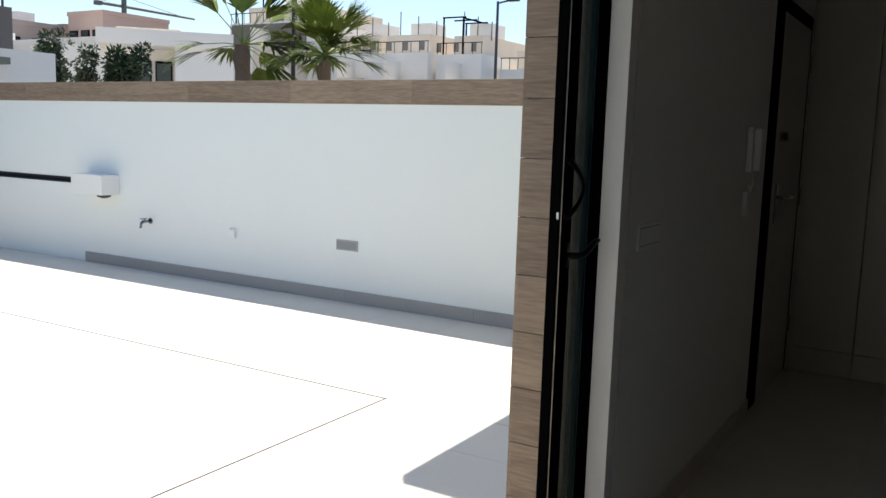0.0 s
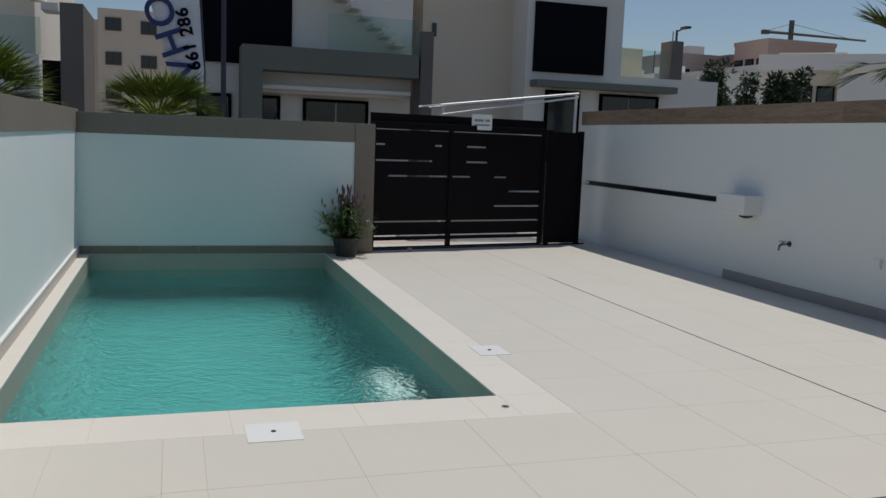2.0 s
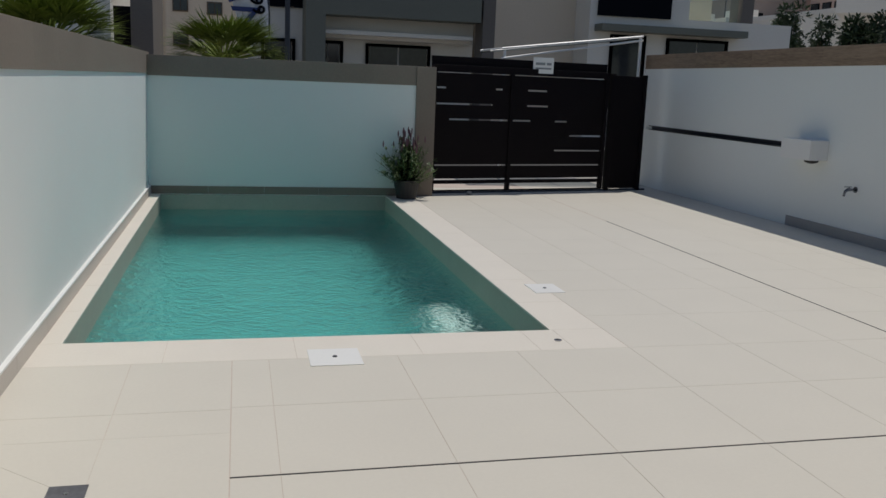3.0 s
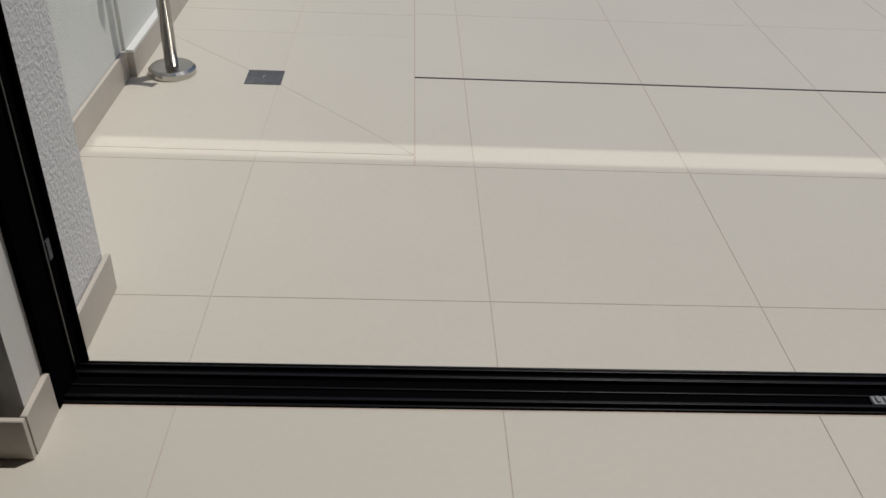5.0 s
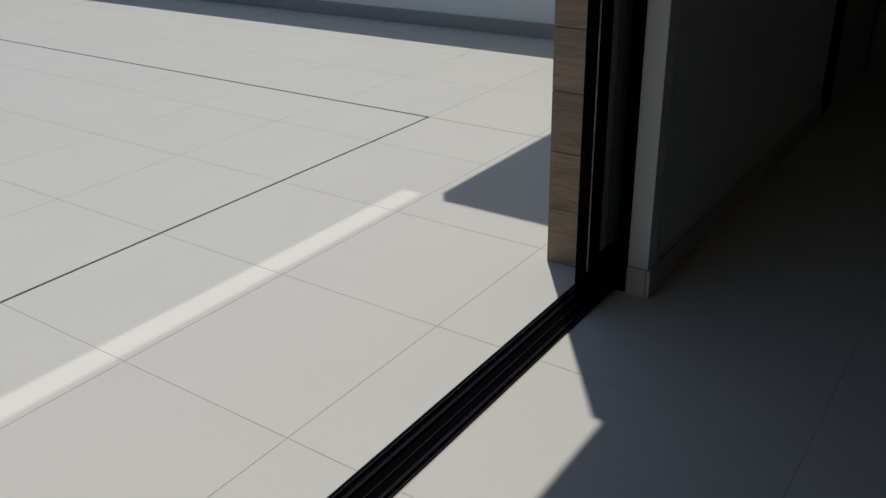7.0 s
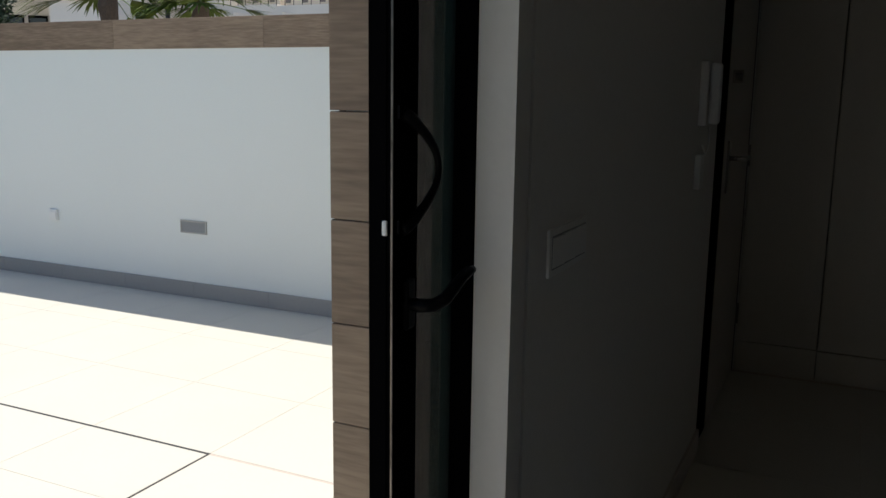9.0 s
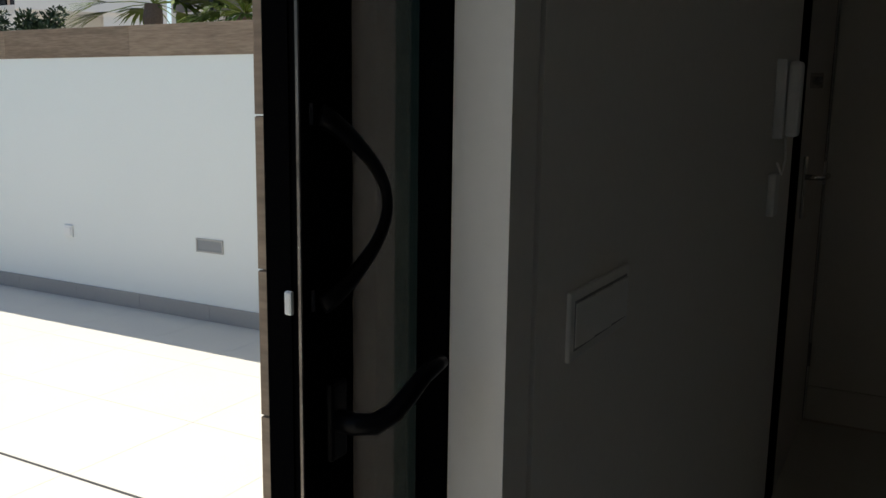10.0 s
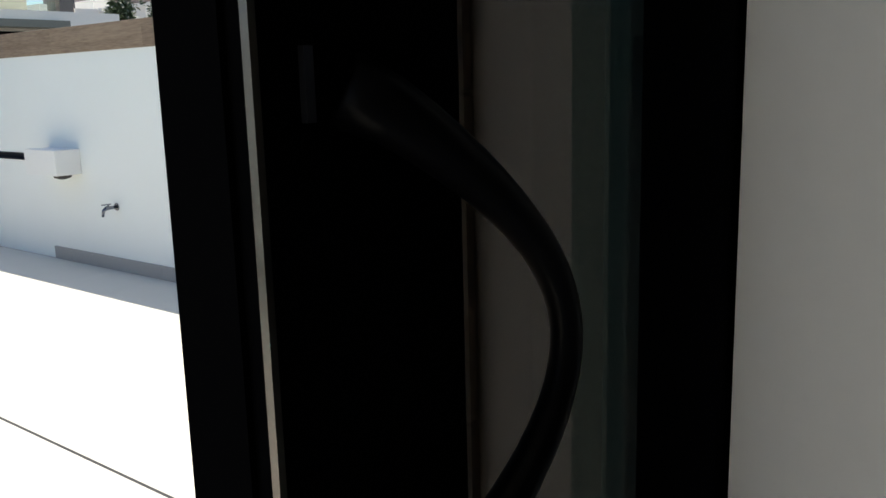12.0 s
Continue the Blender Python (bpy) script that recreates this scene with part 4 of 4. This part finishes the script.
def stepped_house(y0, y1, x, h, label, dark=False, pergola=0.0):
    b = thing("terraced_house", (x, (y0 + y1) / 2, -0.1), label, "house", "white stepped houses on the slope")
    m = (y0 + y1) / 2
    house_part("wall", [(x, x + 8, y0, y1, -0.1, h)], M["house_white"], b)
    house_part("upper_floor", [(x + 1.2, x + 8, y0 + 0.6, y1 - 0.4, h, h + 1.1)], M["house_cream"], b)
    house_part("stair_tower", [(x + 2.0, x + 3.5, m - 0.9, m + 0.5, h + 1.1, h + 1.8)], M["house_white"], b)
    house_part("lower_terrace", [(x - 1.6, x, y0 + 0.2, m - 0.2, -0.1, h - 1.6)], M["house_cream"], b)
    house_part("party_wall", [(x - 1.6, x, m - 0.2, m, -0.1, h - 0.5)], M["house_white"], b)
    for k in range(3):
        house_part("window", [(x + 1.15, x + 1.2, y0 + 1.0 + k * 1.1, y0 + 1.3 + k * 1.1, h + 0.25, h + 0.7)], M["house_brown"], b)
    if dark:
        house_part("dark_band", [(x - 0.08, x, y0 + 0.3, y1 - 0.2, h - 1.3, h - 0.1)], M["house_brown"], b)
    cy = (y0 + y1) / 2
    w = house_part("window", [(x - 0.06, x, cy - 0.9, cy + 0.3, h - 2.4, h - 1.5)], M["black_alu"], b)
    part("pane", boxes((-0.08, -0.065, -0.8, 0.2, h - 2.2, h - 1.5)), M["win_dark"], w)
    rail = bmesh.new()
    n = max(3, int((y1 - y0) / 0.5))
    for i in range(n + 1):
        yy = -(y1 - y0) / 2 + 0.05 + i * (y1 - y0 - 0.1) / n
        add_box(rail, 0.05, 0.08, yy - 0.012, yy + 0.012, h, h + 0.7)
    add_box(rail, 0.04, 0.08, -(y1 - y0) / 2, (y1 - y0) / 2, h + 0.68, h + 0.72)
    part("roof_rail", rail, M["black_alu"], b, "thin black roof terrace railing")
    for k in range(3):
        pole = tube(bmesh.new(), [(2.0, (k - 1) * (y1 - y0) * 0.31, h + 1.0), (2.0, (k - 1) * (y1 - y0) * 0.31, h + 2.0 + 0.3 * k)], 0.03, 5)
        part("roof_mast", pole, M["dark_metal"], b)
    if not pergola:
        return
    per = part("roof_pergola", boxes((0.05, 2.65, -(y1 - y0) / 2 + 1.1, -(y1 - y0) / 2 + 1.17, h + 0.93 + pergola, h + 0.998 + pergola)), M["black_alu"], b, "black open steel roof pergola")
    for yy in (-(y1 - y0) / 2 + 1.2, (y1 - y0) / 2 - 0.4):
        for xx in (0.1, 2.5):
            part("post", boxes((xx, xx + 0.07, yy, yy + 0.07, h, h + 1.0 + pergola)), M["black_alu"], per)
    for k in range(3):
        part("beam", boxes((0.1 + k * 1.2, 0.18 + k * 1.2, -(y1 - y0) / 2 + 1.1, (y1 - y0) / 2 - 0.3, h + 1.0 + pergola, h + 1.07 + pergola)), M["black_alu"], per)


stepped_house(32.0, 38.4, 40, 7.7, "white house with a dark upper band and roof pergola", True, 1.15)
stepped_house(27.9, 31.6, 41, 5.9, "white stepped house with black roof rails")
stepped_house(23.9, 27.8, 40, 5.7, "white stepped house with black roof rails")
stepped_house(20.9, 23.7, 40.5, 5.6, "white stepped house with black roof rails and pergola", False, 1.0)
stepped_house(14.0, 20.6, 42, 4.9, "white stepped house with black roof rails")

bush("dark_tree", (17.5, 23.5, -0.1), 0.7, 3.9, 2600, M["leaf_dark"], "dark dense tree beside the low villa", 21, 0.16, "tree")
bush("dark_tree", (17.5, 21.8, -0.1), 0.34, 3.65, 1500, M["leaf_dark"], "narrow dark tree beside the low villa", 22, 0.14, "tree")
bush("dark_tree", (17.5, 20.0, -0.1), 0.62, 3.8, 2600, M["leaf_dark"], "dark dense tree beside the low villa", 23, 0.16, "tree")

cr = thing("tower_crane", (73.6, 90.3, 0.5), "tower crane against the sky", "crane")
part("mast", boxes((-0.22, 0.22, -0.22, 0.22, -2.75, 17.0)), M["crane"], cr)
part("jib", tube(bmesh.new(), [(-3.6, 0.1, 15.4), (0, 0, 15.4), (12, 0.6, 15.4)], [0.22, 0.2, 0.15], 4), M["crane"], cr)
part("counterweight", boxes((-4.1, -3.3, -0.2, 0.4, 15.1, 15.6)), M["crane"], cr)
part("tie", tube(bmesh.new(), [(-3.6, 0.1, 15.5), (0, 0, 16.6), (9, 0.4, 15.5)], 0.035, 4), M["crane"], cr)


def street_lamp(x, y, h, label, arm=1.0):
    s = thing("street_lamp", (x, y, -0.1), label, "street lamp", "street lamps along the road")
    part("pole", tube(bmesh.new(), [(0, 0, 0), (0, 0, h * 0.5), (0, 0, h)], [0.055, 0.045, 0.035], 10), M["dark_metal"], s)
    part("arm", tube(bmesh.new(), [(0, 0, h - 0.05), (0, -arm * 0.25, h)], 0.025, 6), M["dark_metal"], s)
    part("head", boxes((-0.09, 0.09, -arm * 0.25 - 0.34, -arm * 0.25, h - 0.02, h + 0.05)), M["dark_metal"], s, bevel=0.02)


street_lamp(1.35, 15.0, 6.5, "grey street lamp by the white villa")
street_lamp(14.5, 11.0, 5.6, "tall street lamp between the palms")
street_lamp(22.0, 10.2, 5.15, "street lamp against the sky", 1.2)
street_lamp(15.0, 22.0, 4.95, "street lamp against the sky", 1.2)

# sail flag with lettering
fl = thing("sail_flag", (0.6, 12.6, -0.12), "white sail banner printed with blue letters", "flag")
part("pole", tube(bmesh.new(), [(0.36, 0.02, 0), (0.34, 0.02, 2.35), (0.28, 0.02, 3.4), (0.10, 0.02, 4.4), (-0.3, 0.02, 5.2)], [0.02, 0.018, 0.016, 0.014, 0.01], 8), M["dark_metal"], fl)
fbm = bmesh.new()
rows = []
for i in range(17):
    t = i / 16
    z = 2.0 + 3.2 * t
    xl = -0.17 - 0.295 * (z - 2.36)
    xr = 0.33 - 0.07 * max(0, z - 2.4)
    wd = max(0.06, xr - xl) if z < 4.2 else max(0.06, (5.25 - z) * 0.75)
    rows.append([fbm.verts.new((xr - wd * (1 - k / 5), 0.025 * math.sin(k * 1.1 + i * 0.5), z)) for k in range(6)])
for a, b in zip(rows, rows[1:]):
    for k in range(5):
        fbm.faces.new((a[k], a[k + 1], b[k + 1], b[k]))
part("cloth", fbm, M["flag_white"], fl, "white printed cloth")


def lettering(body, x, y, z, size, lean, material, parent):
    cu = bpy.data.curves.new("print", "FONT")
    cu.body, cu.size, cu.extrude, cu.offset, cu.space_character = body, size, 0.004, 0.008, 1.1
    cu.materials.append(material)
    ob = new("print", cu)
    ob.parent = parent
    ob.matrix_basis = pose(x, y, z, 90, lean, 0)
    return ob


lettering("VHO", 0.27, -0.05, 2.26, 0.58, -112, M["flag_blue"], fl)
lettering("661 286", 0.285, -0.05, 2.36, 0.26, -103, M["black_screen"], fl)

# awning frame leaning over the gate
aw = thing("awning", (4.85, 10.2, 0), "pale slanting awning on a light metal frame", "awning")
slant = Matrix.Rotation(radians(-7.0), 4, "Y")
cb = boxes((-1.0, 1.0, -0.5, 0.5, 0, 0.012))
bmesh.ops.transform(cb, matrix=Matrix.Translation((0, 0, 1.86)) @ slant, verts=cb.verts)
part("cover", cb, M["smoked"], aw, "smoked translucent awning panel")
for y, drop in ((-0.53, 0.0), (-0.53, 0.13), (0.0, 0.02), (0.53, 0.0)):
    part("bar", tube(bmesh.new(), [(-1.0, y, 1.77 - drop), (1.0, y, 2.02 - drop * 0.4)], 0.014, 6), M["white_plastic"], aw)
for x in (-0.95, -0.3, 0.35, 0.98):
    part("rafter", tube(bmesh.new(), [(x, -0.53, 1.895 + x * 0.122), (x, 0.53, 1.895 + x * 0.122)], 0.012, 6), M["white_plastic"], aw)
for x, zt in ((-0.95, 1.75), (0.98, 2.0)):
    part("leg", tube(bmesh.new(), [(x, -0.5, 0), (x, -0.5, zt)], 0.02, 8), M["white_plastic"], aw)


# ---- pieces: caps, skirting and tiles ----
CACHE = {}


def piece(name, size, at, material, parent, cham=0.0015):
    """A block of that size with a chamfered top, its centre at that place."""
    key = (tuple(round(v, 4) for v in size), material.name)
    if key not in CACHE:
        sx, sy, sz = (v / 2 for v in size)
        bm = bmesh.new()
        lo = [bm.verts.new((a * sx, b * sy, -sz)) for a, b in ((-1, -1), (1, -1), (1, 1), (-1, 1))]
        mi = [bm.verts.new((a * sx, b * sy, sz - cham)) for a, b in ((-1, -1), (1, -1), (1, 1), (-1, 1))]
        hi = [bm.verts.new((a * (sx - cham), b * (sy - cham), sz)) for a, b in ((-1, -1), (1, -1), (1, 1), (-1, 1))]
        for r, s in ((lo, mi), (mi, hi)):
            for k in range(4):
                bm.faces.new((r[k], r[(k + 1) % 4], s[(k + 1) % 4], s[k]))
        bm.faces.new(hi)
        bm.faces.new(lo[::-1])
        me = bpy.data.meshes.new(name)
        bm.to_mesh(me)
        bm.free()
        me.materials.append(material)
        CACHE[key] = me
    ob = new(name, CACHE[key])
    ob.parent = parent
    ob.location = at
    return ob


def run(name, axis, a0, a1, step, other, z0, z1, thick, material, parent, gap=0.002, start=0.0):
    """Pieces in a row along x or y; other is the low side of the thickness."""
    a = a0
    first = True
    while a < a1 - 0.01:
        b = min(a + (start if first and start else step), a1)
        first = False
        s = (b - a - gap, thick, z1 - z0) if axis == "x" else (thick, b - a - gap, z1 - z0)
        c = ((a + b) / 2, other + thick / 2, (z0 + z1) / 2) if axis == "x" else (other + thick / 2, (a + b) / 2, (z0 + z1) / 2)
        piece(name, s, c, material, parent)
        a = b


run("cap_tile", "y", Y_OUT_R, 9.7, 1.2, X_RIGHT - 0.006, 1.59, 1.775, 0.222, M["wood_y"], wall_east)
run("cap_tile", "y", Y_OUT_L, 8.44, 0.6, X_LEFT - 0.215, 1.27, 1.49, 0.222, M["taupe"], wall_west, 0.001)
run("cap_tile", "x", X_LEFT + 0.008, 2.418, 0.6, 8.192, 1.25, 1.462, 0.24, M["taupe"], wall_street, 0.001)
run("skirting_tile", "y", Y_OUT_R, 6.22, 0.6, X_RIGHT - 0.014, 0.001, 0.100, 0.013, M["skirt_out"], wall_east)
run("skirting_tile", "y", 1.13, 8.19, 0.6, X_LEFT - 0.001, 0.001, 0.080, 0.022, M["skirt_cream"], wall_west)
run("skirting_tile", "y", Y_OUT_L, 1.128, 0.6, X_LEFT - 0.011, 0.001, 0.09, 0.011, M["skirt_cream"], wall_west)
run("skirting_tile", "x", X_LEFT + 0.013, 2.41, 0.6, 8.188, 0.001, 0.085, 0.011, M["taupe"], wall_street)
run("skirting_tile", "y", -0.205, Y_OUT_L + 0.011, 0.6, OPEN_L + 0.001, 0.001, 0.09, 0.011, M["skirt_cream"], wall_north)
run("skirting_tile", "y", Y_IN - 0.023, -0.341, 0.6, OPEN_L + 0.001, 0.001, 0.09, 0.011, M["skirt_cream"], wall_north)
run("skirting_tile", "x", -1.2, OPEN_L + 0.011, 0.6, Y_IN - 0.035, 0.001, 0.09, 0.011, M["skirt_cream"], wall_north)
run("skirting_tile", "x", REVEAL_R - 0.011, 4.91, 0.6, Y_IN - 0.012, 0.001, 0.09, 0.011, M["skirt_cream"], wall_north)
run("skirting_tile", "y", Y_IN, -0.364, 0.6, REVEAL_R - 0.012, 0.001, 0.09, 0.011, M["skirt_cream"], wall_north)

z = 0.0
while z < 2.4:
    h = min(0.187, 2.4 - z)
    piece("cladding_tile", (0.012, 0.128, h - 0.002), (OPEN_R + 0.007, Y_OUT_R - 0.066, z + h / 2), M["wood_y"], clad)
    piece("cladding_tile", (0.30, 0.012, h - 0.002), (OPEN_R + 0.151, Y_OUT_R - 0.007, z + h / 2), M["wood_x"], clad)
    z += 0.187


def floor_cells(xs, ys, inside, parent, material, gap=0.0018, name="floor_tile"):
    for x0, x1 in zip(xs, xs[1:]):
        for y0, y1 in zip(ys, ys[1:]):
            if inside((x0 + x1) / 2, (y0 + y1) / 2) and x1 - x0 > 0.02 and y1 - y0 > 0.02:
                piece(name, (x1 - x0 - gap, y1 - y0 - gap, 0.010), ((x0 + x1) / 2, (y0 + y1) / 2, -0.005), material, parent, 0.0006)


T = 0.6
CX0, CX1, CY0 = POOL[0], 2.40, 2.40
xs = [0.437] + [k * T for k in range(1, 7)] + [4.03]
floor_cells([-0.487, 0.0] + [k * T for k in range(1, 7)] + [4.03], [-0.211, 0.0, 0.6], lambda x, y: True, terrace, M["tile"])
floor_cells([-0.487, 0.0, 0.435], [0.60, 0.66], lambda x, y: True, terrace, M["tile"])
floor_cells([X_LEFT, 0.0, 0.435], [1.57, 1.80, CY0], lambda x, y: True, terrace, M["tile"])
floor_cells(xs, [0.6, 1.197], lambda x, y: True, terrace, M["tile"])


def cut_tile(corners, parent, material, gap=0.0006):
    """A convex tile with slanting cuts, its corners anticlockwise."""
    n = len(corners)
    mid = Vector((sum(c[0] for c in corners) / n, sum(c[1] for c in corners) / n, -0.005))
    edges = []
    for (ax, ay), (bx, by) in zip(corners, corners[1:] + corners[:1]):
        d = Vector((bx - ax, by - ay)).normalized()
        edges.append((Vector((ax, ay)) + Vector((-d.y, d.x)) * gap, d))
    pts = []
    for (p, d), (q, e) in zip(edges[-1:] + edges[:-1], edges):
        pts.append(p + d * ((q - p).cross(e) / d.cross(e)))
    bm = bmesh.new()
    lo = [bm.verts.new((p.x - mid.x, p.y - mid.y, -0.005)) for p in pts]
    hi = [bm.verts.new((p.x - mid.x, p.y - mid.y, 0.005)) for p in pts]
    bm.faces.new(hi)
    bm.faces.new(lo[::-1])
    for k in range(n):
        bm.faces.new((lo[k], lo[(k + 1) % n], hi[(k + 1) % n], hi[k]))
    ob = mesh_ob("floor_tile", bm, material, parent)
    ob.location = mid


# two tiles cut along one slanting line that falls to the drain
XW = -0.487
cut_tile([(XW, 0.66), (0.0, 0.66), (0.0, 1.118), (XW, 1.57)], terrace, M["tile"])
cut_tile([(0.0, 1.118), (0.0, 1.57), (XW, 1.57)], terrace, M["tile"])
cut_tile([(0.0, 0.66), (0.435, 0.66), (0.0, 1.118)], terrace, M["tile"])
cut_tile([(0.435, 0.66), (0.435, 1.57), (0.0, 1.57), (0.0, 1.118)], terrace, M["tile"])
floor_cells(xs, [1.207, 1.82, CY0], lambda x, y: True, terrace, M["tile"])
floor_cells([2.402, 3.0, 3.6, 4.03], [CY0 + 0.6 * k for k in range(0, 12)], lambda x, y: True, terrace, M["tile"])
floor_cells([4.042, 4.64, 5.24, 5.926], [-0.06, 0.6, 1.2, 1.8, 2.4, 2.94, 3.54, 4.14, 4.74, 5.34, 5.94, 6.54, 7.14, 7.74, 8.34, 8.95, 9.4], lambda x, y: True, terrace, M["tile"])
floor_cells([X_LEFT] + [0.13 + 0.6 * k for k in range(0, 4)] + [2.112, 2.40], [CY0, POOL[2] + 0.014], lambda x, y: True, terrace, M["coping"], 0.0015, "coping_stone")
floor_cells([2.098, 2.40], [POOL[2] + 0.014] + [POOL[2] + 0.6 * k for k in range(1, 10)] + [8.18], lambda x, y: True, terrace, M["coping"], 0.002, "coping_stone")
floor_cells([X_LEFT + 0.022, POOL[0] + 0.014], [POOL[2] + 0.014] + [POOL[2] + 0.6 * k for k in range(1, 10)] + [8.18], lambda x, y: True, terrace, M["coping"], 0.002, "coping_stone")
structure("expansion_joint", boxes((0.437, 4.0285, 1.1985, 1.2055, -0.009, 0.0002), (4.0285, 4.0415, 1.1985, 6.4, -0.009, 0.0002)), M["black_joint"], "black rubber expansion joint in the terrace")
floor_cells([-1.2, -0.6, 0.0, 0.6, 1.2, 1.8, 2.4, 3.0, 3.6, 4.2, 4.8, 5.4, 6.0], [-5.2 + 0.6 * k for k in range(0, 8)] + [-0.6 + 0.27, ], lambda x, y: True, room_floor, M["tile"])
